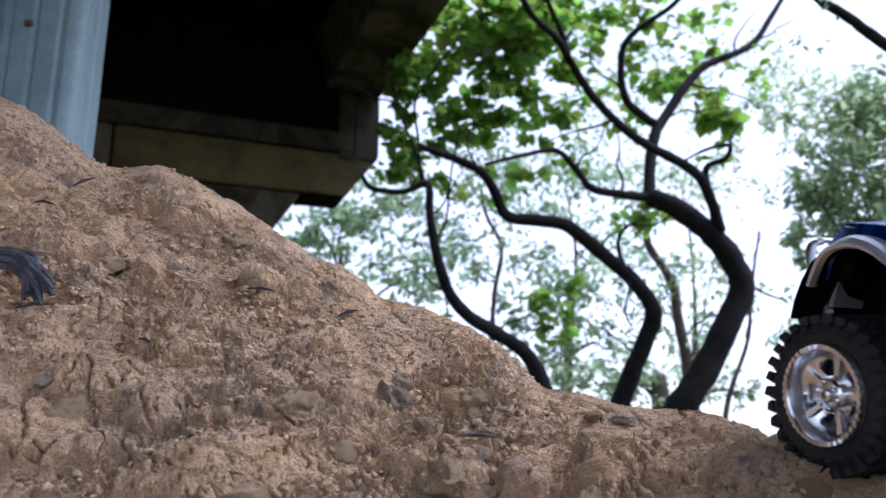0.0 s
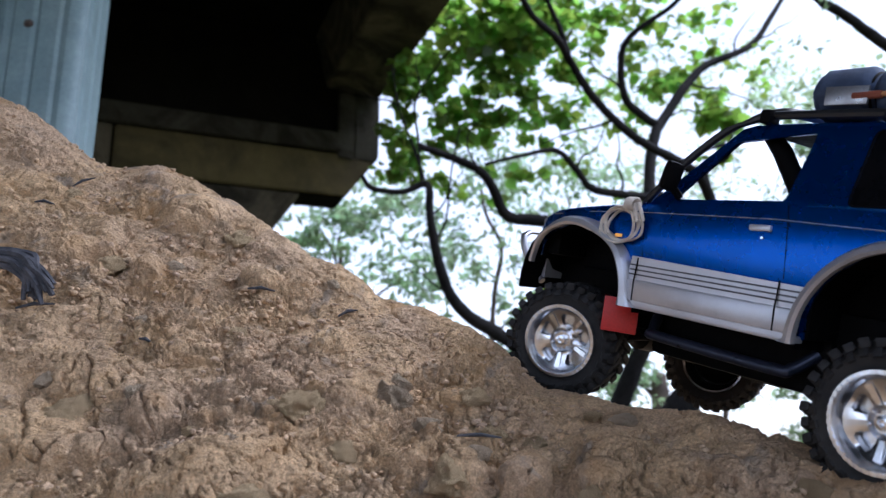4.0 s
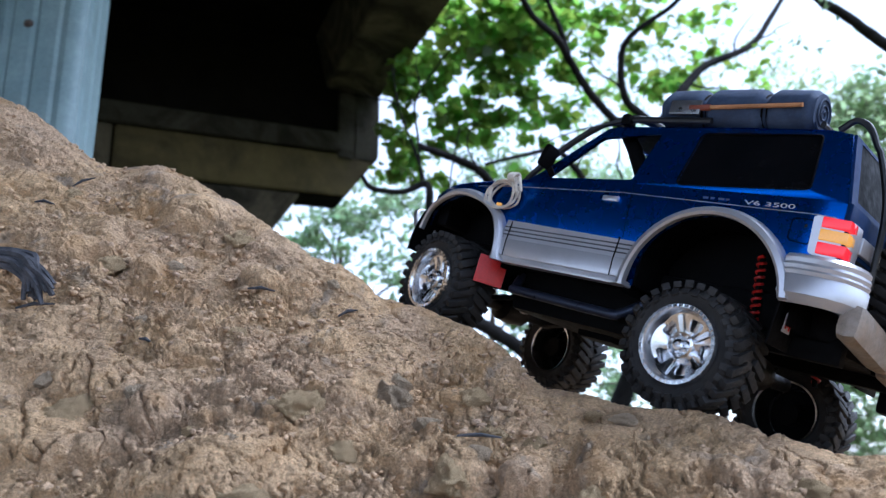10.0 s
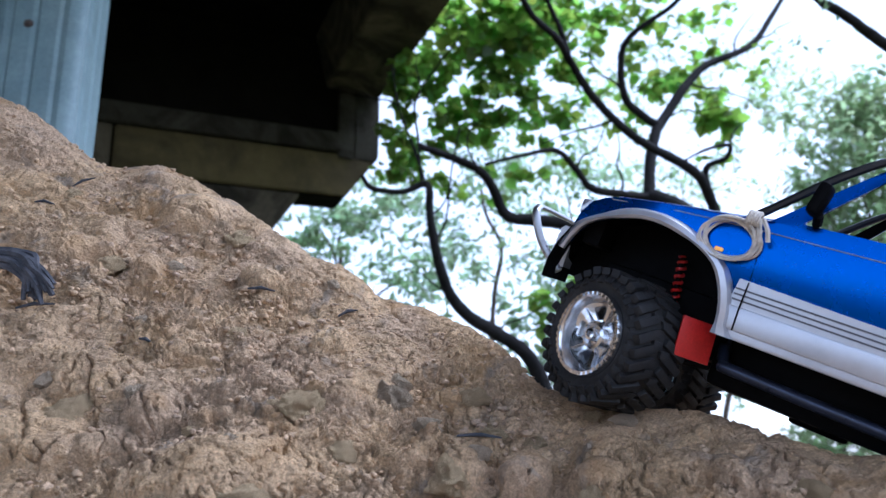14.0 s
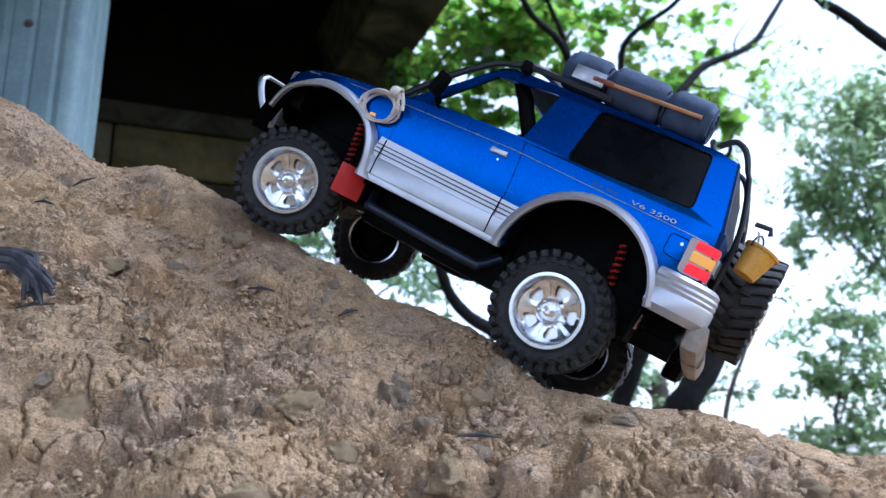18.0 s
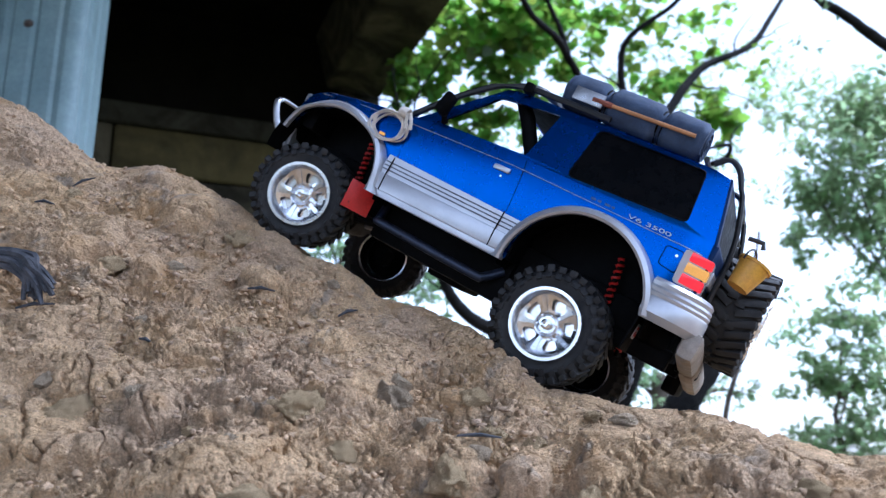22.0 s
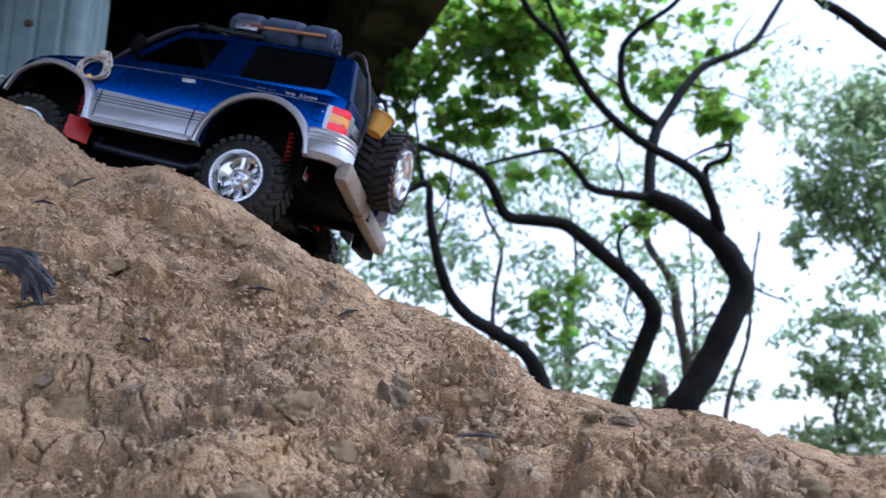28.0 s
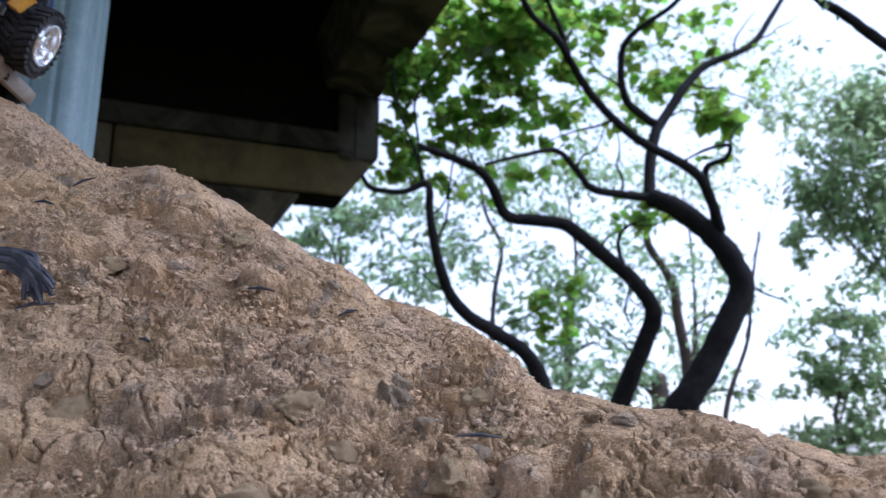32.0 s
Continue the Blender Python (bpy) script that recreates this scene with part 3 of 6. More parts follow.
leaf_cloud("crown", [(2.09, 6.80, 3.35, 0.31, 0.19, 0.21, 50, 0.120), (2.29, 6.70, 2.92, 0.38, 0.23, 0.30, 85, 0.130), (1.59, 6.50, 1.98, 0.28, 0.17, 0.13, 30, 0.120), (2.34, 6.50, 2.55, 0.16, 0.10, 0.11, 16, 0.100), (1.35, 6.30, 3.75, 0.54, 0.32, 0.22, 150, 0.090), (2.06, 6.60, 3.70, 0.36, 0.21, 0.30, 70, 0.080), (1.08, 6.30, 3.01, 0.33, 0.20, 0.33, 80, 0.100), (1.48, 6.60, 3.31, 0.35, 0.24, 0.40, 60, 0.090), (2.94, 7.10, 3.50, 0.27, 0.19, 0.32, 36, 0.070), (2.47, 6.90, 3.86, 0.37, 0.22, 0.32, 50, 0.070), (1.10, 6.60, 3.87, 0.30, 0.25, 0.20, 60, 0.100), (1.44, 6.80, 3.75, 0.25, 0.25, 0.18, 40, 0.100), (1.92, 6.60, 3.87, 0.28, 0.25, 0.16, 45, 0.090), (2.42, 6.90, 3.81, 0.20, 0.25, 0.16, 26, 0.090), (2.14, 6.80, 3.30, 0.22, 0.25, 0.16, 30, 0.100), (0.72, 6.50, 3.37, 0.25, 0.25, 0.22, 60, 0.100), (0.57, 6.60, 2.88, 0.22, 0.25, 0.16, 40, 0.100), (1.64, 6.70, 2.98, 0.20, 0.25, 0.20, 30, 0.100), (2.59, 6.60, 3.90, 0.20, 0.25, 0.12, 24, 0.080)], LEAF_NEAR, tree_a, 11, True)
leaf_cloud("crown", [(0.89, 6.60, 3.70, 0.30, 0.22, 0.24, 70, 0.085), (1.28, 6.60, 3.20, 0.22, 0.22, 0.18, 45, 0.085), (1.60, 6.60, 3.70, 0.28, 0.22, 0.22, 60, 0.085), (2.10, 6.60, 3.87, 0.26, 0.22, 0.20, 50, 0.085), (2.00, 6.60, 3.15, 0.22, 0.22, 0.18, 50, 0.085), (2.31, 6.60, 2.99, 0.22, 0.22, 0.18, 45, 0.085), (2.75, 6.60, 3.42, 0.23, 0.22, 0.18, 26, 0.085), (0.58, 6.60, 3.20, 0.27, 0.22, 0.22, 80, 0.085), (0.37, 6.60, 2.75, 0.22, 0.22, 0.18, 50, 0.085), (0.82, 6.60, 2.75, 0.20, 0.22, 0.16, 36, 0.085), (1.05, 6.60, 2.41, 0.19, 0.22, 0.16, 26, 0.085), (1.42, 6.60, 2.01, 0.17, 0.22, 0.13, 22, 0.085), (1.70, 6.60, 1.93, 0.17, 0.22, 0.13, 22, 0.085), (0.08, 6.60, 3.70, 0.36, 0.22, 0.28, 130, 0.085), (-0.22, 6.60, 3.20, 0.22, 0.22, 0.18, 70, 0.085), (2.48, 6.60, 2.67, 0.17, 0.22, 0.14, 22, 0.085), (1.15, 6.60, 3.87, 0.26, 0.22, 0.20, 60, 0.085)], LEAF_NEAR, tree_a, 18, True)
leaf_cloud("crown", [(0.66, 6.50, 2.81, 0.49, 0.29, 0.29, 80, 0.100), (0.85, 6.80, 1.27, 0.36, 0.22, 0.34, 100, 0.110), (0.72, 6.70, 2.40, 0.30, 0.18, 0.15, 36, 0.100), (1.12, 7.10, 1.02, 0.30, 0.18, 0.30, 45, 0.100), (0.23, 6.70, 2.29, 0.39, 0.24, 0.20, 45, 0.090), (1.03, 6.70, 2.76, 0.25, 0.15, 0.20, 26, 0.100)], LEAF_NEAR, tree_b, 12, True)
leaf_cloud("crown", [(0.08, 6.10, 3.48, 0.66, 0.39, 0.40, 640, 0.110), (-0.17, 6.00, 2.92, 0.27, 0.25, 0.38, 330, 0.095), (0.41, 6.30, 3.06, 0.45, 0.27, 0.36, 270, 0.110), (0.85, 6.30, 3.43, 0.39, 0.26, 0.43, 230, 0.100), (-0.11, 6.20, 2.51, 0.35, 0.21, 0.32, 150, 0.100), (-0.37, 6.00, 2.34, 0.20, 0.19, 0.31, 110, 0.090), (0.64, 6.10, 3.63, 0.57, 0.34, 0.28, 300, 0.100), (0.26, 6.30, 2.60, 0.33, 0.20, 0.19, 50, 0.100)], LEAF_NEAR, tree_c, 13, True)
leaf_cloud("crown", [(-0.35, 6.30, 2.65, 0.15, 0.20, 0.13, 80, 0.080), (-0.32, 6.30, 2.30, 0.13, 0.20, 0.11, 50, 0.080), (-0.40, 6.30, 2.91, 0.12, 0.20, 0.10, 50, 0.080), (-0.11, 6.30, 2.16, 0.16, 0.20, 0.14, 40, 0.080), (-0.48, 6.30, 2.30, 0.07, 0.20, 0.06, 16, 0.080)], LEAF_NEAR, tree_c, 19, True)
leaf_cloud("crown", [(1.95, 7.40, 2.02, 0.53, 0.43, 0.43, 325, 0.080), (1.61, 7.40, 2.70, 0.65, 0.52, 0.38, 325, 0.080), (2.09, 7.50, 1.28, 0.37, 0.42, 0.53, 240, 0.080), (1.48, 7.60, 1.30, 0.37, 0.39, 0.48, 240, 0.080)], LEAF_MID, tree_d, 14)
leaf_cloud("crown", [(2.89, 7.10, 2.43, 0.26, 0.37, 0.47, 85, 0.070), (2.90, 7.10, 3.04, 0.32, 0.25, 0.32, 85, 0.070), (2.89, 7.10, 1.32, 0.28, 0.36, 0.45, 150, 0.080), (2.32, 7.20, 1.97, 0.31, 0.25, 0.31, 85, 0.070)], LEAF_MID, tree_e, 15)
leaf_cloud("crown", [(0.50, 9.00, 3.27, 0.80, 0.64, 0.46, 550, 0.100), (0.30, 9.00, 2.44, 0.78, 0.62, 0.58, 550, 0.100), (-0.55, 9.00, 2.58, 0.65, 0.52, 0.39, 350, 0.100), (0.94, 9.00, 2.11, 0.39, 0.31, 0.39, 130, 0.090)], LEAF_MID, tree_f, 16)
leaf_cloud("crown", [(-0.17, 9.30, 3.74, 0.48, 0.50, 0.41, 150, 0.095), (0.52, 9.30, 3.16, 0.54, 0.50, 0.46, 190, 0.095), (0.83, 9.30, 4.95, 0.57, 0.50, 0.48, 200, 0.095), (1.50, 9.30, 4.04, 0.52, 0.50, 0.44, 170, 0.095), (2.09, 9.30, 3.30, 0.48, 0.50, 0.41, 120, 0.095), (2.59, 9.30, 4.80, 0.57, 0.50, 0.48, 150, 0.095), (-0.44, 9.30, 3.09, 0.41, 0.50, 0.35, 130, 0.095), (1.19, 9.30, 2.73, 0.47, 0.50, 0.40, 130, 0.095), (3.04, 9.30, 3.23, 0.41, 0.50, 0.35, 70, 0.095), (1.83, 9.30, 5.27, 0.57, 0.50, 0.49, 170, 0.095), (3.40, 9.30, 5.19, 0.50, 0.50, 0.43, 80, 0.095)], LEAF_MID, tree_f, 20)
leaf_cloud("crown", [(2.21, 4.10, 2.46, 0.22, 0.18, 0.16, 35, 0.050), (2.35, 4.10, 2.08, 0.09, 0.07, 0.09, 12, 0.070), (2.03, 4.10, 2.29, 0.19, 0.15, 0.19, 20, 0.050)], LEAF_MID, tree_g, 17)
far_tree = tagged(new("far_tree"), "wide light-green tree behind the bridge end", "tree", "trees round the clearing")
limb("trunk", [(-1.34, 12, LOW, 0.14), (-1.31, 12, 0.97, 0.10), (-1.47, 12.2, 1.80, 0.07), (-1.59, 12, 3.24, 0.03)], BARK_PALE, far_tree)
limb("limb", [(-1.47, 12.2, 1.80, 0.05), (-0.99, 12, 2.32, 0.035), (-0.72, 12, 2.53, 0.012)], BARK_PALE, far_tree)
limb("limb", [(-1.47, 12.2, 1.80, 0.05), (-1.61, 12, 2.81, 0.035), (-1.95, 12, 3.51, 0.012)], BARK_PALE, far_tree)
limb("limb", [(-1.47, 12.2, 1.80, 0.05), (-0.73, 12, 2.02, 0.035), (-0.19, 11.5, 1.93, 0.012)], BARK_PALE, far_tree)
leaf_cloud("crown", [(-1.59, 12.00, 3.24, 0.95, 0.76, 0.52, 647, 0.162), (-0.72, 12.00, 2.53, 0.94, 0.75, 0.68, 579, 0.162), (-1.95, 12.00, 3.51, 0.70, 0.56, 0.39, 272, 0.151), (-0.19, 11.50, 1.93, 0.73, 0.58, 0.49, 306, 0.151), (-1.09, 12.00, 3.87, 0.79, 0.63, 0.35, 306, 0.151), (0.14, 12.00, 2.71, 0.60, 0.55, 0.69, 238, 0.151)], LEAF_MID, far_tree, 30)
far_tree = tagged(new("far_tree"), "hazy pale-leaved tree behind the trunks", "tree", "trees round the clearing")
limb("trunk", [(2.00, 13, LOW, 0.14), (1.96, 13, 0.99, 0.10), (2.04, 13.2, 1.57, 0.07), (2.09, 13, 2.74, 0.03)], BARK_PALE, far_tree)
limb("limb", [(2.04, 13.2, 1.57, 0.05), (1.92, 13, 1.75, 0.035), (1.59, 13, 1.63, 0.012)], BARK_PALE, far_tree)
limb("limb", [(2.04, 13.2, 1.57, 0.05), (2.42, 13, 1.75, 0.035), (2.59, 13, 1.63, 0.012)], BARK_PALE, far_tree)
limb("limb", [(2.04, 13.2, 1.57, 0.05), (2.19, 13, 3.21, 0.035), (2.14, 13.5, 4.56, 0.012)], BARK_PALE, far_tree)
leaf_cloud("crown", [(2.09, 13.00, 2.74, 1.11, 0.89, 0.83, 716, 0.173), (1.59, 13.00, 1.63, 0.82, 0.65, 0.82, 511, 0.173), (2.58, 13.00, 1.45, 0.81, 0.65, 0.72, 443, 0.173), (2.14, 13.50, 4.56, 1.29, 1.03, 0.79, 409, 0.162), (0.88, 13.00, 1.99, 0.55, 0.44, 0.55, 170, 0.162), (2.94, 13.00, 3.02, 0.56, 0.59, 0.74, 204, 0.162)], LEAF_MID, far_tree, 31)
far_tree = tagged(new("far_tree"), "tall grey-green tree at the clearing's edge", "tree", "trees round the clearing")
limb("trunk", [(8.6, 14, LOW, 0.05), (8.5, 14, 0.83, 0.04), (8.1, 14.2, 2.86, 0.03), (7.6, 14, 5.49, 0.02)], BARK_PALE, far_tree)
limb("limb", [(8.1, 14.2, 2.86, 0.03), (7.55, 14, 3.67, 0.035), (7.68, 14, 4.19, 0.012)], BARK_PALE, far_tree)
limb("limb", [(8.1, 14.2, 2.86, 0.03), (7.07, 14, 3.94, 0.035), (6.73, 14, 4.72, 0.012)], BARK_PALE, far_tree)
limb("limb", [(8.1, 14.2, 2.86, 0.03), (7.51, 14, 4.94, 0.035), (7.61, 14.5, 6.73, 0.012)], BARK_PALE, far_tree)
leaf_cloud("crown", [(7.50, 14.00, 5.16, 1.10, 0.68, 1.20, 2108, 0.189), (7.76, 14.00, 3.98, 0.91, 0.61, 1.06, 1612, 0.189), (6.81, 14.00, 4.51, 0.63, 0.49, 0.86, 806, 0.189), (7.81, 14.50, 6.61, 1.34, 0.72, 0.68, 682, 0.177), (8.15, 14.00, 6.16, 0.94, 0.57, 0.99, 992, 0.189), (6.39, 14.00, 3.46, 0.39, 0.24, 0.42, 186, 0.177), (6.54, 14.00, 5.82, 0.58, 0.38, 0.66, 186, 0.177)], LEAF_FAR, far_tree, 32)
far_tree = tagged(new("far_tree"), "bushy grey-green tree at the clearing's edge", "tree", "trees round the clearing")
limb("trunk", [(7.26, 15, LOW, 0.06), (7.12, 15, 0.65, 0.045), (7.33, 15.2, 1.06, 0.03), (7.40, 15, 2.08, 0.02)], BARK_PALE, far_tree)
limb("limb", [(7.33, 15.2, 1.06, 0.05), (7.68, 15, 1.31, 0.035), (7.82, 15, 1.25, 0.012)], BARK_PALE, far_tree)
limb("limb", [(7.33, 15.2, 1.06, 0.05), (7.05, 15, 1.26, 0.035), (6.57, 15, 1.15, 0.012)], BARK_PALE, far_tree)
limb("limb", [(7.33, 15.2, 1.06, 0.05), (7.32, 15, 0.90, 0.035), (7.11, 15, 0.44, 0.012)], BARK_PALE, far_tree)
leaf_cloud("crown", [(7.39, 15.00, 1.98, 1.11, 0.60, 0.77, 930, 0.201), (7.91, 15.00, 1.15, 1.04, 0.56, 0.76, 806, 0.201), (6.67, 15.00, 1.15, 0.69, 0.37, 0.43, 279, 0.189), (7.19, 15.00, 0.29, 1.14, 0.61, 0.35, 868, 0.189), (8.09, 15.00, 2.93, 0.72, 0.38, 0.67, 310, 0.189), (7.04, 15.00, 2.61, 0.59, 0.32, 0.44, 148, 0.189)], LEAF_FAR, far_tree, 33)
far_tree = tagged(new("far_tree"), "feathery tree high behind the crooked trunk", "tree", "trees round the clearing")
limb("trunk", [(4.97, 16, LOW, 0.14), (4.87, 16, 1.07, 0.10), (5.01, 16.2, 1.80, 0.07), (5.06, 16, 3.13, 0.03)], BARK_PALE, far_tree)
limb("limb", [(5.01, 16.2, 1.80, 0.02), (5.8, 16, 4.89, 0.014), (6.61, 16, 7.68, 0.012)], BARK_PALE, far_tree)
limb("limb", [(5.01, 16.2, 1.80, 0.02), (5.06, 16, 3.93, 0.035), (4.90, 16, 5.76, 0.012)], BARK_PALE, far_tree)
limb("limb", [(5.01, 16.2, 1.80, 0.02), (6.5, 16, 4.30, 0.014), (7.38, 16, 6.90, 0.012)], BARK_PALE, far_tree)
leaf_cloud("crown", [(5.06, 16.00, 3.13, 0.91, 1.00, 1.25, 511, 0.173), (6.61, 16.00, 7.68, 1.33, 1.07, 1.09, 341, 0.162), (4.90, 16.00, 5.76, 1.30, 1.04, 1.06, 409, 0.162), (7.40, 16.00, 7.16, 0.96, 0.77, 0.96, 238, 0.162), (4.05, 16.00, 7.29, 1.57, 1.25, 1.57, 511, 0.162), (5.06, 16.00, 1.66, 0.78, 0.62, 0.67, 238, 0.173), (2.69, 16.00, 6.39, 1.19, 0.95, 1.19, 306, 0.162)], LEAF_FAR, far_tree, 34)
far_tree = tagged(new("far_tree"), "light-leaved bush behind the mound", "tree", "trees round the clearing")
limb("trunk", [(2.70, 10, LOW, 0.14), (2.64, 10, 0.92, 0.10), (2.71, 10.2, 0.55, 0.07), (2.73, 10, 0.79, 0.03)], BARK_PALE, far_tree)
limb("limb", [(2.71, 10.2, 0.55, 0.05), (3.33, 10, 0.78, 0.035), (3.75, 10, 0.72, 0.012)], BARK_PALE, far_tree)
limb("limb", [(2.71, 10.2, 0.55, 0.05), (2.41, 10, 0.85, 0.035), (1.90, 10, 0.85, 0.012)], BARK_PALE, far_tree)
leaf_cloud("crown", [(2.73, 10.00, 0.79, 0.76, 0.61, 0.31, 605, 0.090), (3.75, 10.00, 0.72, 0.31, 0.25, 0.24, 143, 0.090), (1.90, 10.00, 0.85, 0.48, 0.39, 0.34, 385, 0.090), (1.36, 10.00, 0.99, 0.35, 0.28, 0.28, 220, 0.090)], LEAF_MID, far_tree, 35)


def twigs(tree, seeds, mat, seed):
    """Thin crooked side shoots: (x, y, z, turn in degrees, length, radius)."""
    rnd = random.Random(seed)
    for x, y, z, a, length, r in seeds:
        q, rows = Vector((x, y, z)), []
        for k in range(5):
            rows.append((*q, r * (1 - 0.17 * k)))
            a += rnd.uniform(-38, 38)
            q = q + Vector((math.cos(radians(a)), rnd.uniform(-0.3, 0.3), math.sin(radians(a)))) * length / 4
        limb("twig", rows, mat, tree, 6)


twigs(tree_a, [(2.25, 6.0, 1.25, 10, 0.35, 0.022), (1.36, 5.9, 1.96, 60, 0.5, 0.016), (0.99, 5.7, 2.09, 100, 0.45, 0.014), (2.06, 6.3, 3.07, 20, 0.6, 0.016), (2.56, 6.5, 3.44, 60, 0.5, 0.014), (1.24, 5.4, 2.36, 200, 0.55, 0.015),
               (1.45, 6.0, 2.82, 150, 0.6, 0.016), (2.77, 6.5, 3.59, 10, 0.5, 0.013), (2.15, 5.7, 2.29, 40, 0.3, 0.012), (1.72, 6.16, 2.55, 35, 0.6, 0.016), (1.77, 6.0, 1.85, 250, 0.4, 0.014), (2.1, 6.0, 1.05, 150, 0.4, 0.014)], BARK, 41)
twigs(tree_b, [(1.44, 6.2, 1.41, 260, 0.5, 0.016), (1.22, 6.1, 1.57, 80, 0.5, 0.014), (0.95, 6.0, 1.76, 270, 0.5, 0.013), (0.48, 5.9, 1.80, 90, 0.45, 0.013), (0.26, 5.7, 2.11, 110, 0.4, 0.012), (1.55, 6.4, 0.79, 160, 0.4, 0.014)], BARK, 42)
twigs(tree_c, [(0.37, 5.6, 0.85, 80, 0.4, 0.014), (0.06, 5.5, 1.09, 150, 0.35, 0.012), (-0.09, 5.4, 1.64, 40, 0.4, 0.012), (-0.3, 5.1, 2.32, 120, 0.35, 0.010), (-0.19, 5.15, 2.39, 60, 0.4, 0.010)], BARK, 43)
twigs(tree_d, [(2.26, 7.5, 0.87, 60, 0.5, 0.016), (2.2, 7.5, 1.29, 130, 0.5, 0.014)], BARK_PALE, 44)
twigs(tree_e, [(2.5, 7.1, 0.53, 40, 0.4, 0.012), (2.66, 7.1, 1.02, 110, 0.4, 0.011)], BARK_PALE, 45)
# ---- the toy off-road car: x forward from the rear axle, y to its left, z up from the axles ----
BLUE = material("blue_metallic_paint", (0.002, 0.070, 0.37), 0.27, 0.9, var=0.03, scale=24, coat=0.12, fine=0.02)
# body blue darkened and matt: the tail's missing sky reflection put into the paint
DARK_BLUE = material("tail_dark_blue", (0.002, 0.018, 0.075), 0.6, var=0.15, scale=30, spec=0.15)
FADED = material("worn_print", (0.05, 0.075, 0.16), 0.5, var=0.1)
RUSTY = material("rusty_red", (0.20, 0.055, 0.03), 0.6, var=0.2, scale=90)
SILVER = material("worn_silver_paint", (0.50, 0.51, 0.55), 0.33, 0.55, var=0.05, scale=40, second=(0.44, 0.45, 0.485), second_scale=16, fine=0.02)
DIRTY_SILVER = material("muddy_silver_paint", (0.27, 0.235, 0.20), 0.6, 0.15, var=0.25, scale=50, second=(0.20, 0.150, 0.105), second_scale=24, fine=0.15)
BLACK = material("black_plastic", (0.0022, 0.0022, 0.0026), 0.65, var=0.2, scale=60, spec=0.07)
# steel darkened: the shade under the car is put into the colour
DULL_BLACK = material("underside_dark_steel", (0.012, 0.012, 0.013), 0.5, 0.4, var=0.3, scale=60, spec=0.2)
METAL_TUBE = material("black_tube", (0.007, 0.0075, 0.009), 0.5, 0.0, var=0.2, scale=80)
RUBBER = material("tyre_rubber", (0.0095, 0.0095, 0.0105), 0.72, var=0.25, scale=60, second=(0.018, 0.017, 0.016), second_scale=35, bump=0.0006, bump_scale=300)
RIM_CHROME = material("satin_chrome", (0.78, 0.79, 0.81), 0.22, 1.0, var=0.08, scale=50, fine=0.05)
CHROME = material("chrome_plating", (0.56, 0.57, 0.59), 0.15, 1.0, var=0.06, scale=50, fine=0.04)
STEP_STEEL = material("dark_blue_steel", (0.030, 0.038, 0.065), 0.35, 0.5, var=0.15, scale=60)
GUNMETAL = material("dull_steel", (0.32, 0.32, 0.33), 0.35, 0.9, var=0.2, scale=50)
TINTED = material("dark_tinted_pane", (0.003, 0.0035, 0.0045), 0.14, var=0.1, scale=40, second=(0.005, 0.005, 0.006), second_scale=60, spec=0.14)
RED = material("red_plastic", (0.52, 0.018, 0.014), 0.45, var=0.12, scale=60)
RED_LENS = material("lit_red_lens", (0.28, 0.004, 0.012), 0.12, var=0.1, scale=80, emit=(1.0, 0.03, 0.04), power=0.4)
AMBER_LENS = material("lit_amber_lens", (0.36, 0.13, 0.02), 0.12, var=0.1, scale=80, emit=(1.0, 0.5, 0.10), power=0.3)
CLEAR_LENS = material("pale_lens", (0.42, 0.43, 0.46), 0.15, 0.6, var=0.05)
ROPE = material("beige_cord", (0.60, 0.55, 0.48), 0.9, var=0.25, scale=120, bump=0.0008, bump_scale=500)
CANVAS = material("slate_blue_canvas", (0.028, 0.045, 0.088), 0.85, var=0.18, scale=50, second=(0.042, 0.064, 0.115), second_scale=30, bump=0.0008, bump_scale=140)
WOOD = material("orange_wood", (0.42, 0.20, 0.08), 0.5, var=0.2, scale=90)
YELLOW = material("yellow_plastic", (0.62, 0.33, 0.03), 0.45, var=0.15, scale=50, second=(0.50, 0.26, 0.04), second_scale=50)
GOLD = material("pale_pinstripe", (0.27, 0.28, 0.32), 0.4, var=0.1)
# dark copy of the silver: shade inside the sill grooves painted in
GROOVE = material("shaded_silver", (0.10, 0.10, 0.115), 0.5, 0.3, var=0.1)
WHITE = material("white_sticker", (0.50, 0.50, 0.53), 0.5, var=0.1)

car = tagged(new("toy_car"), "blue and silver toy off-road car with rope coil and bedroll", "toy car")
TYRE_R, RIM_R, HALF_W, TRACK, FAR_TRACK = 0.0478, 0.0297, 0.0225, 0.0765, 0.1300
WHEELBASE = 0.267


def lathe(bm, profile, n=48, m=None):
    """Turn (y, radius) rows about the y axis."""
    rings = [[bm.verts.new(Vector((r * math.cos(a), y, r * math.sin(a)))) for a in (2 * math.pi * k / n for k in range(n))] for y, r in profile]
    for a, b in zip(rings, rings[1:]):
        for k in range(n):
            bm.faces.new((a[k], a[(k + 1) % n], b[(k + 1) % n], b[k]))
    if m is not None:
        bmesh.ops.transform(bm, matrix=m, verts=[v for r in rings for v in r])
    return bm


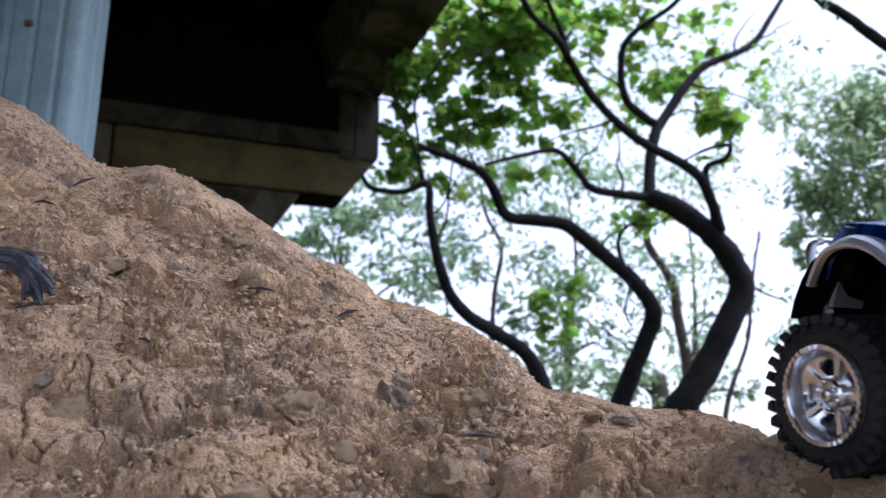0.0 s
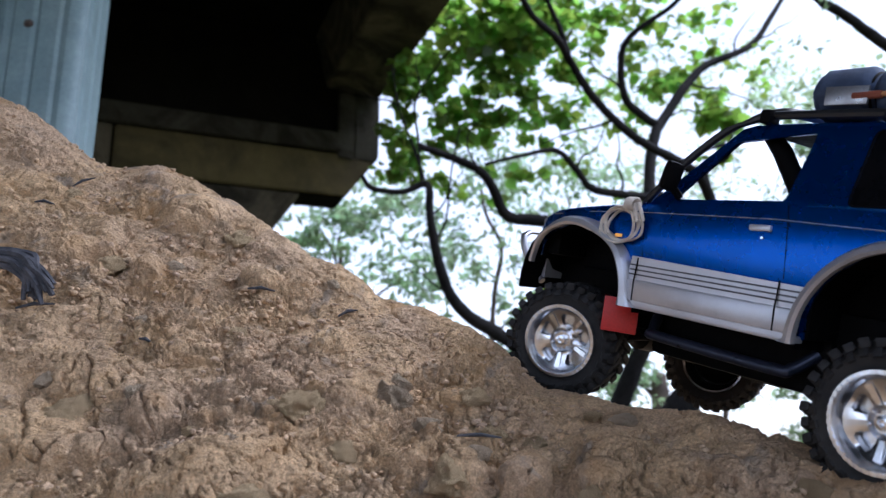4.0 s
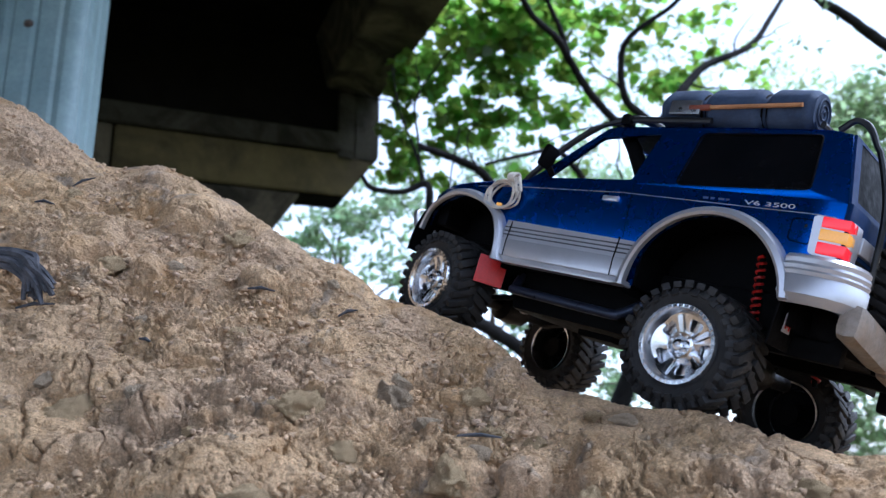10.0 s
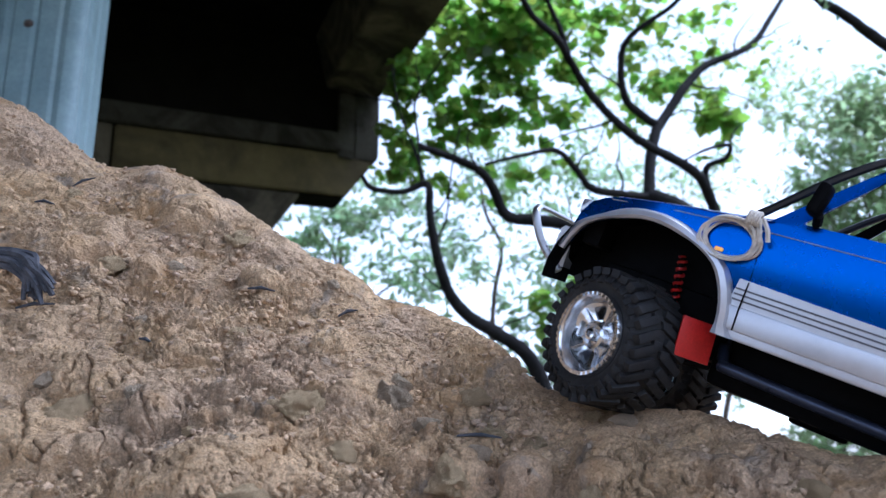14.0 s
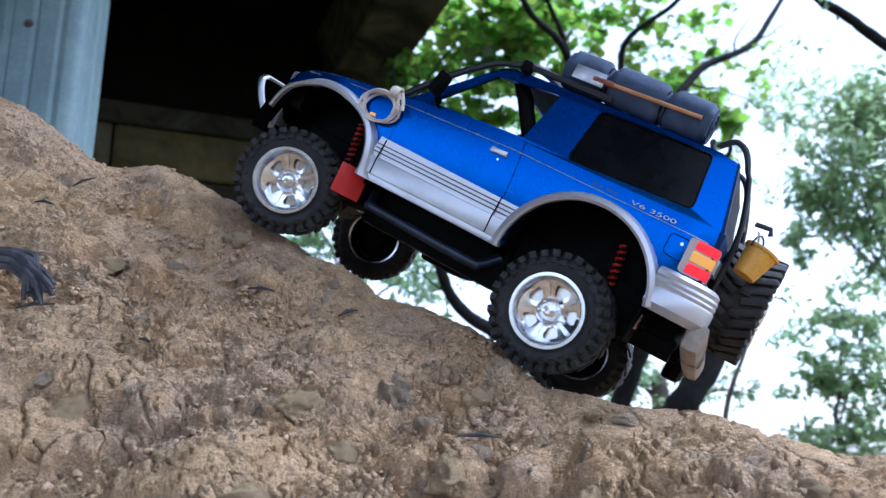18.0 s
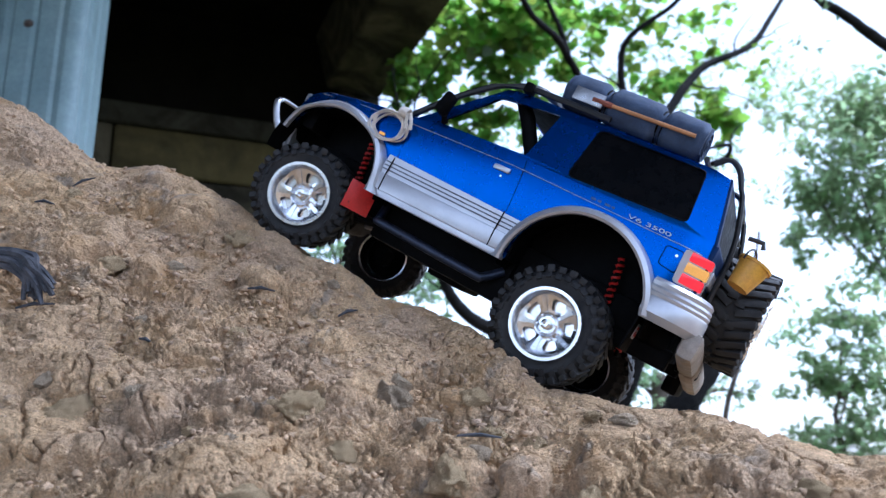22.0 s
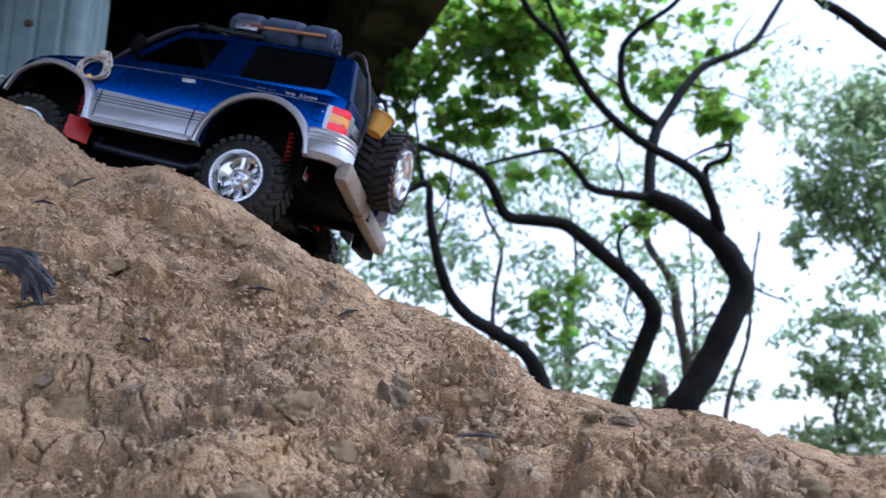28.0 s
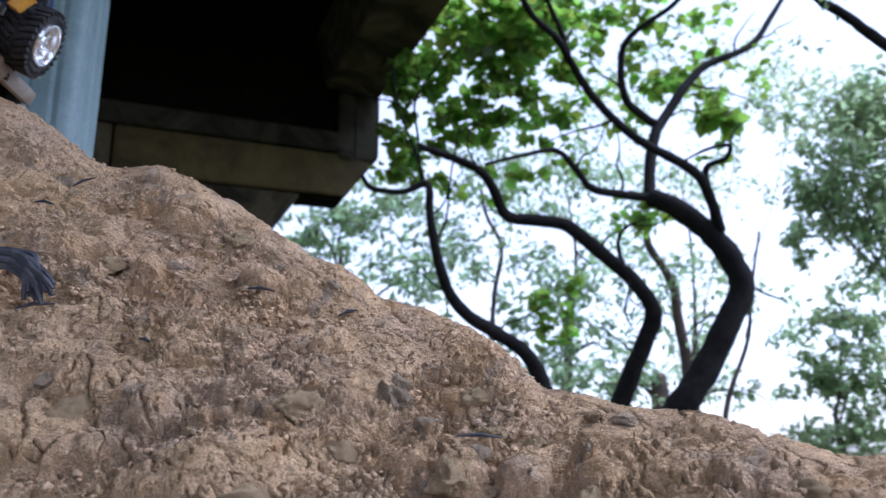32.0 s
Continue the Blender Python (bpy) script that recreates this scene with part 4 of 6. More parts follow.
def tyre_mesh():
    bm = bmesh.new()
    w, R, r = HALF_W, TYRE_R - 0.004, RIM_R
    lathe(bm, [(-w * 0.80, r - 0.002), (-w * 0.98, r + 0.003), (-w * 1.02, r + 0.009), (-w * 0.92, R - 0.003), (-w * 0.72, R), (0, R + 0.0008),
               (w * 0.72, R), (w * 0.92, R - 0.003), (w * 1.02, r + 0.009), (w * 0.98, r + 0.003), (w * 0.80, r - 0.002)], 56)
    rnd = random.Random(5)
    lugs = 30
    for i in range(lugs):
        for side in (1, -1):
            a = 2 * math.pi * (i + (0.5 if side < 0 else 0)) / lugs
            m = Matrix.Rotation(-a, 4, "Y") @ Matrix.Translation((R + 0.0014, side * 0.0128, 0)) @ Matrix.Rotation(radians(side * 24), 4, "X")
            box(bm, -0.0035, 0.0024 - 0.0008 * (i % 2), -0.0100, 0.0106, -0.0030, 0.0030, 0.0009, m)
            m = Matrix.Rotation(-a, 4, "Y") @ Matrix.Translation((R - 0.003 - 0.001 * (i % 2), side * (w * 0.94), 0.002 * side)) @ Matrix.Rotation(radians(side * -28), 4, "Z")
            box(bm, -0.0045, 0.0042, -0.0013, 0.0013, -0.0026, 0.0026, 0.0007, m)
            if i % 2 == 0:
                m = Matrix.Rotation(-a - 0.10, 4, "Y") @ Matrix.Translation((R + 0.001, side * 0.004, 0))
                box(bm, -0.003, 0.0022, -0.0042, 0.0042, -0.0028, 0.0028, 0.0006, m)
    return bm


def rim_mesh():
    bm = bmesh.new()
    w, r = HALF_W, RIM_R
    lathe(bm, [(w * 0.60, r - 0.0065), (w * 0.86, r - 0.0045), (w * 1.0, r - 0.0042), (w * 1.09, r - 0.0030), (w * 1.09, r - 0.0004), (w * 0.95, r + 0.0008), (w * 0.75, r)], 60)
    lathe(bm, [(w * 0.62, r - 0.0062), (w * 0.3, r - 0.0075)], 48)
    lathe(bm, [(w * 0.28, 0), (w * 0.30, r - 0.0075)], 40)  # bright dish behind the spokes
    lathe(bm, [(-w * 0.80, r - 0.0005), (-w * 0.98, r - 0.0012), (-w * 0.95, r - 0.0030), (-w * 0.5, r - 0.0052), (w * 0.2, r - 0.0062)], 48)
    for k in range(40):  # bead-lock bolts round the lip
        m = Matrix.Rotation(2 * math.pi * k / 40, 4, "Y") @ Matrix.Translation((r - 0.0016, w * 1.09, 0))
        box(bm, -0.0011, 0.0011, 0, 0.0009, -0.0013, 0.0013, 0, m)
    lathe(bm, [(w * 0.25, 0.0105), (w * 0.80, 0.0100), (w * 0.86, 0.0085), (w * 0.70, 0.0070), (w * 0.70, 0.0045), (w * 0.95, 0.0040), (w * 0.97, 0.0022), (w * 0.80, 0.0018), (w * 0.80, 0)], 30)
    # dished centre: five spokes left between five rounded windows
    n, rows = 120, 13
    disc = [[(0.0095 + 0.0155 * j / (rows - 1), 2 * math.pi * i / n) for i in range(n)] for j in range(rows)]
    sheet = bmesh.new()
    vs = [[sheet.verts.new((r * math.cos(a), w * (0.46 + 0.20 * ((r - 0.0095) / 0.0155) ** 1.5 + 0.10 * abs(math.cos(2.5 * (a - 0.3)))), r * math.sin(a))) for r, a in row] for row in disc]
    for j in range(rows - 1):
        for i in range(n):
            r, a = 0.0095 + 0.0155 * (j + 0.5) / (rows - 1), 2 * math.pi * (i + 0.5) / n
            d = (a - 0.3) % (2 * math.pi / 5) - math.pi / 5
            if ((r - 0.0164) / 0.0046) ** 4 + (d / (0.34 - 8 * (0.0205 - r))) ** 4 > 1:
                sheet.faces.new((vs[j][i], vs[j][(i + 1) % n], vs[j + 1][(i + 1) % n], vs[j + 1][i]))
    bmesh.ops.delete(sheet, geom=[v for v in sheet.verts if not v.link_faces], context="VERTS")
    bmesh.ops.recalc_face_normals(sheet, faces=sheet.faces[:])
    bmesh.ops.solidify(sheet, geom=sheet.faces[:], thickness=0.0028)
    me = bpy.data.meshes.new("dish")
    sheet.to_mesh(me)
    sheet.free()
    bm.from_mesh(me)
    bpy.data.meshes.remove(me)
    for k in range(5):
        m = Matrix.Rotation(-(2 * math.pi * k / 5 + 0.3), 4, "Y")
        bmesh.ops.transform(bm, matrix=m, verts=prism_verts(bm, [(0.010, w * 0.62, -0.0012), (0.010, w * 0.62, 0.0012), (0.0225, w * 0.735, 0.0020), (0.0225, w * 0.735, -0.0020)], (0, 0.0014, 0)))
    for k in range(6):
        m = Matrix.Rotation(2 * math.pi * k / 6, 4, "Y") @ Matrix.Translation((0.0078, w * 0.80, 0))
        lathe(bm, [(0, 0.0011), (0.0022, 0.0011), (0.0026, 0.0005), (0.0026, 0)], 6, m)
    return bm


def prism_verts(bm, outline, along):
    before = set(bm.verts)
    prism(bm, [Vector(q) for q in outline], along)
    return [v for v in bm.verts if v not in before]


def wheel_at(name, mat, back=0.013):
    """A wheel part: its hub drum, with tyre and rim on it; the outer face looks to +y."""
    bm = bmesh.new()
    lathe(bm, [(-0.017, 0), (-0.017, back), (-0.004, back), (-0.004, 0)], 20)
    lathe(bm, [(0.0045, 0), (0.0045, RIM_R - 0.0070)], 36)
    hub = part(name, bm, BLACK, car, "wheel with a lugged black tyre and chrome five-spoke rim")
    for nm, me, mt, lab in (("tyre", TYRE_ME, RUBBER, "black lugged rubber tyre"), ("rim", RIM_ME, RIM_CHROME, "chrome five-spoke rim")):
        o = new(nm, me)
        o.parent, o["label"] = hub, lab
    hub.matrix_basis = mat
    return hub


def shared_mesh(bm, mat, smooth=35):
    me = bpy.data.meshes.new(mat.name)
    bmesh.ops.recalc_face_normals(bm, faces=bm.faces[:])
    bm.to_mesh(me)
    bm.free()
    me.materials.append(mat)
    me.shade_smooth()
    me.set_sharp_from_angle(angle=radians(smooth))
    return me


TYRE_ME, RIM_ME = shared_mesh(tyre_mesh(), RUBBER), shared_mesh(rim_mesh(), RIM_CHROME, 30)
# rear left, front left, rear right, front right
WHEELS = [wheel_at("wheel", pose(x, TRACK if s > 0 else -FAR_TRACK, 0, 0, 0, 0 if s > 0 else 180), 0.013 if s > 0 else 0.0105) for s in (1, -1) for x in (0, WHEELBASE)]
wheel_at("spare_wheel", pose(-0.112, -0.024, 0.083, 0, 0, 90) @ Matrix.Rotation(radians(20), 4, "Y"))["label"] = "spare wheel on the tailgate"


# -- body shell --
def arc(cx, cz, r, a0, a1, n=14):
    return [(cx + r * math.cos(radians(a0 + (a1 - a0) * i / n)), cz + r * math.sin(radians(a0 + (a1 - a0) * i / n))) for i in range(n + 1)]


ARCH_Z, ARCH_R = 0.034, 0.0620


def mirror(bm, side):
    if side < 0:
        bmesh.ops.transform(bm, matrix=Matrix.Diagonal((1, -1, 1, 1)), verts=bm.verts[:])
    return bm


def nose_taper(bm):
    """Draw the body in towards the nose and round its tail."""
    for v in bm.verts:
        if v.co.x > 0.265:
            v.co.y -= math.copysign((v.co.x - 0.265) ** 1.5 * 1.1, v.co.y)
        if v.co.x < -0.068:
            v.co.y -= math.copysign((-0.068 - v.co.x) * 0.35, v.co.y)
    return bm


LOWER = [(-0.088, 0.060), (-0.0610, 0.048), *arc(0, ARCH_Z, ARCH_R, 166, 0), (0.10, 0.036), (0.18, 0.036), *arc(WHEELBASE - 0.003, ARCH_Z, ARCH_R, 180, 22), (0.327, 0.062),
         (0.3265, 0.080), (0.316, 0.098), (0.302, 0.106), (0.25, 0.113), (0.195, 0.1195), (-0.084, 0.1195)]
LOW_END = 2 + 15 + 2 + 15 + 1  # rows of LOWER along the bottom
Y_LOW, Y_BELT, Y_ROOF, Z_BELT, Z_ROOF = 0.0895, 0.0861, 0.0665, 0.1195, 0.181


def side_y(z):
    """The flank bulges a little below the belt line."""
    return Y_LOW - 0.0035 * ((z - 0.085) / 0.035) ** 2



def upper_y(z):
    return Y_BELT + (Y_ROOF - Y_BELT) * (z - Z_BELT) / (Z_ROOF - Z_BELT)


def upper(rows):
    return [Vector((x, upper_y(z), z)) for x, z in rows]


def rounded(rows, r=0.004, n=4):
    """Round the corners of an outline."""
    out, k = [], len(rows)
    for i, p in enumerate(rows):
        a, b, c = Vector(rows[i - 1]), Vector(p), Vector(rows[(i + 1) % k])
        s, e = b + (a - b).normalized() * r, b + (c - b).normalized() * r
        out += [tuple((1 - t) ** 2 * s + 2 * t * (1 - t) * b + t ** 2 * e) for t in (j / n for j in range(n + 1))]
    return out


FRONT_WINDOW = rounded([(0.176, 0.1225), (0.137, 0.1635), (0.080, 0.1690), (0.087, 0.1225)], 0.003)
REAR_WINDOW = rounded([(0.046, 0.122), (0.043, 0.1705), (-0.051, 0.1735), (-0.058, 0.1265)], 0.005)
UPPER = [(0.195, 0.1195), (0.137, 0.1735), (0.128, 0.178), (0.02, 0.1812), (-0.056, 0.1815), (-0.070, 0.176), (-0.084, 0.1195)]



def flank_sheet():
    """Outer skin of the flank: columns between the lower edge with its arches and the belt line."""
    low = sorted(LOWER[:LOW_END])
    top = sorted(LOWER[LOW_END - 1:])
    xs = sorted({round(x, 5) for x, z in low} | set(np.linspace(-0.088, 0.327, 60).round(5).tolist()))
    bm = bmesh.new()
    cols = []
    for x in xs:
        z0, z1 = float(np.interp(x, *zip(*low))), float(np.interp(x, *zip(*top)))
        z0 = min(z0, z1 - 0.0005)
        zs = [z0 + (z1 - z0) * k / 9 for k in range(10)]
        cols.append([bm.verts.new((x, side_y(z), z)) for z in zs])
    for p, q in zip(cols, cols[1:]):
        for k in range(9):
            bm.faces.new((p[k], p[k + 1], q[k + 1], q[k]))
    bmesh.ops.recalc_face_normals(bm, faces=bm.faces[:])
    bm.normal_update()
    sgn = 1 if bm.faces[0].normal.y > 0 else -1
    bmesh.ops.solidify(bm, geom=bm.faces[:], thickness=0.0022 * sgn)
    return bm


for side in (1, -1):
    bm = flank_sheet()
    part("side_panel", mirror(nose_taper(bm), side), BLUE, car)
    bm = prism(bmesh.new(), upper(UPPER), (0, -0.0025, 0), [upper(FRONT_WINDOW), upper(REAR_WINDOW)])
    part("pillar_panel", mirror(nose_taper(bm), side), BLUE, car, "blue cab side with window openings")
    bm = prism(bmesh.new(), [v - Vector((0, 0.0012, 0)) for v in upper(rounded([(0.047, 0.1212), (0.044, 0.1713), (-0.052, 0.1743), (-0.059, 0.1257)], 0.005))], (0, -0.001, 0))
    part("side_window", mirror(bm, side), TINTED, car, "dark tinted side window")
    bm = prism(bmesh.new(), [v - Vector((0, 0.0034, 0)) for v in upper(UPPER)], (0, -0.001, 0), [[v - Vector((0, 0.0034, 0)) for v in upper(FRONT_WINDOW)]])
    part("inner_lining", mirror(nose_taper(bm), side), BLACK, car)
    # rubber surround of the window
    bm = tube(bmesh.new(), [(x, upper_y(z) + 0.0002, z) for x, z in REAR_WINDOW], 0.0007, 5, True)
    part("window_seal", mirror(bm, side), BLACK, car)
    # silver cladding between the arches, with three ribs
    clad = [(0.0630, 0.034), (0.2000, 0.034), (0.2010, 0.050), (0.1985, 0.070), (0.0565, 0.067), (0.0610, 0.050)]
    bm = prism(bmesh.new(), [Vector((x, Y_LOW + 0.0035, z)) for x, z in clad], (0, -0.004, 0))
    box(bm, 0.063, 0.200, Y_LOW - 0.010, Y_LOW + 0.0030, 0.0315, 0.036, 0.0012)
    box(bm, 0.062, 0.200, Y_LOW + 0.002, Y_LOW + 0.0050, 0.037, 0.0525, 0.0014)
    sill = part("sill_cladding", mirror(bm, side), SILVER, car, "worn silver sill cladding with ribs")
    # groove shade laid on as thin raised dark strips
    for z in (0.0565, 0.0600, 0.0635):
        bm = bmesh.new()
        box(bm, 0.060, 0.199, Y_LOW + 0.0032, Y_LOW + 0.0040, z - 0.0006, z + 0.0006)
        part("groove", mirror(bm, side), GROOVE, sill)
    # flares over the wheels
    for cx, a0, a1 in ((0, 0, 172), (WHEELBASE - 0.003, 176, 16)):
        bm = bmesh.new()
        n, sec = 26, [(ARCH_R - 0.001, 0.0035), (ARCH_R - 0.001, 0.0080), (ARCH_R + 0.0010, 0.0095), (ARCH_R + 0.0045, 0.0080), (ARCH_R + 0.0068, 0.0030), (ARCH_R + 0.0072, -0.002)]
        rings = []
        for i in range(n + 1):
            a = radians(a0 + (a1 - a0) * i / n)
            rings.append([bm.verts.new((cx + r * math.cos(a), Y_LOW + y, ARCH_Z + r * math.sin(a))) for r, y in sec])
        # a leg down to the sill
        foot = -1 if cx == 0 else 1
        x0 = cx - foot * ARCH_R
        leg = [bm.verts.new((x0 - foot * (r - ARCH_R) * 1.7, Y_LOW + y, 0.0315)) for r, y in sec]
        rings = [leg, *rings]
        for p, q in zip(rings, rings[1:]):
            for k in range(len(sec) - 1):
                bm.faces.new((p[k], p[k + 1], q[k + 1], q[k]))
        bm.faces.new(rings[0])
        bm.faces.new(rings[-1])
        part("wheel_flare", mirror(nose_taper(bm), side), SILVER, car, "silver plastic wheel-arch flare")
        bm = prism(bmesh.new(), [Vector((x, 0.036, z)) for x, z in arc(cx, ARCH_Z, ARCH_R + 0.004, 0, 180)], (0, -0.001, 0))
        part("arch_wall", mirror(bm, side), BLACK, car)
        # inner arch liner
        bm = bmesh.new()
        rows = [[bm.verts.new((cx + (ARCH_R + 0.004) * math.cos(radians(a)), y, ARCH_Z + (ARCH_R + 0.004) * math.sin(radians(a)))) for a in range(-6, 187, 12)] for y in (0.034, Y_LOW - 0.004)]
        for k in range(len(rows[0]) - 1):
            bm.faces.new((rows[0][k], rows[0][k + 1], rows[1][k + 1], rows[1][k]))
        part("arch_liner", mirror(bm, side), BLACK, car)
    # pinstripe, door seams, handle, lock
    bm = bmesh.new()
    tube(bm, [(x, side_y(z) + d, z) for x, d, z in ((0.300, -0.0055, 0.1035), (0.25, 0.0002, 0.1085), (0.20, 0.0003, 0.1110), (0.09, 0.0003, 0.1085), (-0.03, 0.0003, 0.1065), (-0.068, 0.0002, 0.1060), (-0.080, -0.0040, 0.1060))], 0.00045, 5)
    part("pinstripe", mirror(bm, side), GOLD, car)
    for rows in ([(0.197, 0.108), (0.194, 0.092), (0.193, 0.070)], [(0.083, 0.1195), (0.080, 0.104), (0.078, 0.088), (0.077, 0.070)]):
        bm = tube(bmesh.new(), [(x, side_y(z), z) for x, z in rows], 0.0004, 5)
        part("door_seam", mirror(bm, side), BLACK, car)
    for x in (0.1925, 0.0765):
        bm = tube(bmesh.new(), [(x, Y_LOW + 0.0036, 0.069), (x, Y_LOW + 0.0052, 0.051), (x - 0.0004, Y_LOW + 0.0050, 0.037)], 0.0006, 5)
        part("door_seam", mirror(bm, side), BLACK, car)
    bm = bmesh.new()
    box(bm, 0.090, 0.1055, Y_LOW - 0.001, Y_LOW + 0.0024, 0.0985, 0.1035, 0.0011)
    part("door_handle", mirror(bm, side), SILVER, car, "silver door handle")
    bm = lathe(bmesh.new(), [(Y_LOW, 0.0011), (Y_LOW + 0.0008, 0.0010), (Y_LOW + 0.0008, 0)], 12, Matrix.Translation((0.096, 0, 0.0945)))
    part("lock", mirror(bm, side), CHROME, car)
    # rear bumper corner light, front side lamp
    bm = prism(bmesh.new(), [Vector((x, Y_LOW - 0.002, z)) for x, z in rounded([(-0.0680, 0.1050), (-0.0690, 0.0770), (-0.0870, 0.0770), (-0.0865, 0.1050)], 0.003)], (0, 0.0030, 0))
    box(bm, -0.0905, -0.0850, 0.068, Y_LOW - 0.004, 0.0765, 0.1060, 0.002)
    lamp = part("tail_lamp", mirror(nose_taper(bm), side), SILVER, car, "tail lamp with red and amber lenses")
    for z0, z1, mt, lab in ((0.0965, 0.1052, RED_LENS, "lit red lens"), (0.0875, 0.0960, AMBER_LENS, "amber lens"), (0.0780, 0.0868, RED_LENS, "lit red lens")):
        bm = bmesh.new()
        box(bm, -0.0905, -0.0735, 0.0790, Y_LOW + 0.0021, z0 + 0.0003, z1 - 0.0003, 0.0009)
        part("lens", mirror(nose_taper(bm), side), mt, lamp, lab)
    bm = bmesh.new()
    box(bm, 0.2150, 0.2205, Y_LOW - 0.001, Y_LOW + 0.0026, 0.0875, 0.0915, 0.0012)
    part("side_lamp", mirror(bm, side), AMBER_LENS, car, "amber side lamp")
    # wing mirror
    bm = bmesh.new()
    box(bm, -0.0040, 0.0040, -0.007, 0.007, -0.0100, 0.0100, 0.0036, pose(0.170, 0.0975, 0.1365, 8, -10, -12))
    tube(bm, [(0.168, 0.088, 0.1235), (0.168, 0.095, 0.128)], 0.003, 6)
    part("wing_mirror", mirror(bm, side), BLACK, car, "black wing mirror")
    # mud flaps
    bm = bmesh.new()
    box(bm, -0.0008, 0.0008, -0.010, 0.017, -0.025, 0.002, 0.0006, pose(0.2120, 0.0760, 0.034, 0, 8, -46))
    part("mud_flap", mirror(bm, side), RED, car, "red mud flap")
    bm = bmesh.new()
    box(bm, -0.0008, 0.0008, -0.015, 0.020, -0.034, 0.002, 0.0006, pose(-0.0600, 0.070, 0.046, 0, -4, 0))
    flap = part("mud_flap", mirror(bm, side), BLACK, car, "black mud flap with a sticker")
    bm = bmesh.new()
    box(bm, -0.0014, 0.0, -0.006, 0.006, -0.026, -0.013, 0.0002, pose(-0.0603, 0.069, 0.050, 0, -4, 0))
    part("sticker", mirror(bm, side), WHITE, flap, "white sticker with red marks")
    bm = bmesh.new()
    for y, z in ((-0.002, -0.0165), (0.002, -0.0165), (0, -0.0205), (-0.003, -0.0225), (0.003, -0.022)):
        box(bm, -0.0018, 0.0, y - 0.0012, y + 0.0012, z - 0.0014, z + 0.0014, 0.0002, pose(-0.0603, 0.069, 0.050, 0, -4, 0))
    part("sticker_marks", mirror(bm, side), RED, flap)
    # roof bar along the gutter, down past the windscreen and the tail
    path = smooth_path([(0.213, 0.074, 0.117), (0.195, 0.080, 0.130), (0.165, 0.078, 0.156), (0.135, 0.073, 0.178), (0.118, 0.068, 0.1855), (0.105, 0.055, 0.1875), (0.100, 0.0, 0.1885)], 5)
    part("roof_bar", mirror(tube(bmesh.new(), path, 0.0029, 8), side), METAL_TUBE, car, "black tubular roof bar")
    path = smooth_path([(0.118, 0.069, 0.1850), (0.085, 0.069, 0.1850), (0.04, 0.069, 0.1850)], 4)
    part("roof_bar", mirror(tube(bmesh.new(), path, 0.0024, 8), side), METAL_TUBE, car)
    path = smooth_path([(-0.048, 0.040, 0.190), (-0.060, 0.040, 0.197), (-0.074, 0.040, 0.186), (-0.088, 0.040, 0.150), (-0.094, 0.040, 0.120), (-0.095, 0.040, 0.070)], 5)
    part("tail_bar", mirror(tube(bmesh.new(), path, 0.0024, 8), side), METAL_TUBE, car, "black tail bar")
    for x, z, w in ((0.118, 0.1840, 0.0042),):
        bm = bmesh.new()
        box(bm, x - w, x + w, 0.0625, 0.0755, 0.178, z + 0.004, 0.0025)
        part("bar_clamp", mirror(bm, side), BLACK, car)
    # inner roll hoop leg seen through the door window
    bm = tube(bmesh.new(), [(0.128, 0.052, 0.176), (0.112, 0.056, 0.158), (0.084, 0.062, 0.118)], 0.0068, 10)
    part("roll_bar", mirror(bm, side), BLACK, car)
    # chassis rail, side step, coil-over dampers
    bm = bmesh.new()
    box(bm, -0.09, 0.305, 0.034, 0.044, 0.012, 0.030, 0.002)
    part("chassis_rail", mirror(bm, side), BLACK, car)
    bm = tube(bmesh.new(), smooth_path([(0.200, 0.050, 0.028), (0.194, 0.062, 0.014), (0.184, 0.066, 0.012), (0.09, 0.066, 0.010), (0.078, 0.062, 0.012), (0.068, 0.050, 0.024)], 4), 0.0042, 10)
    part("side_step", mirror(bm, side), STEP_STEEL, car, "dark tubular side step")
    for x, top in ((-0.021, 0.082), (0.246, 0.078)):
        bm = tube(bmesh.new(), [(x - 0.008, 0.050, 0.004), (x + 0.002, 0.046, top)], 0.0021, 10)
        damper = part("damper", mirror(bm, side), BLACK, car)
        coil = [(x - 0.008 + 0.010 * u + 0.0029 * math.cos(u * 84), 0.050 - 0.004 * u + 0.0029 * math.sin(u * 84), 0.008 + (top - 0.010) * u) for u in (i / 130 for i in range(131))]
        part("spring", mirror(tube(bmesh.new(), coil, 0.0012, 5), side), RED, damper, "red coil spring")
    # suspension links
    for rows in ([(0.003, 0.050, -0.004), (0.095, 0.036, 0.014)], [(0.264, 0.050, -0.004), (0.175, 0.036, 0.014)]):
        part("link", mirror(tube(bmesh.new(), rows, 0.0027, 8), side), DULL_BLACK, car, "steel suspension link")

# bonnet, nose, roof, tail
bm = bmesh.new()
nxh, nyh = 9, 11
rows = []
for i in range(nxh):
    x = 0.192 + 0.118 * i / (nxh - 1)
    w = Y_LOW - 0.001 - max(0, x - 0.265) ** 1.5 * 1.1
    edge = float(np.interp(x, [0.19, 0.25, 0.302, 0.312], [0.1195, 0.1135, 0.1065, 0.1000]))
    rows.append([bm.verts.new((x, w * (2 * j / (nyh - 1) - 1), edge + 0.0075 * (1 - abs(2 * j / (nyh - 1) - 1) ** 4) * (1 - 0.5 * i / nxh))) for j in range(nyh)])
for a, b in zip(rows, rows[1:]):
    for k in range(nyh - 1):
        bm.faces.new((a[k], a[k + 1], b[k + 1], b[k]))
bmesh.ops.solidify(bm, geom=bm.faces[:], thickness=0.002)
part("bonnet", bm, BLUE, car, smooth=50)
bm = bmesh.new()
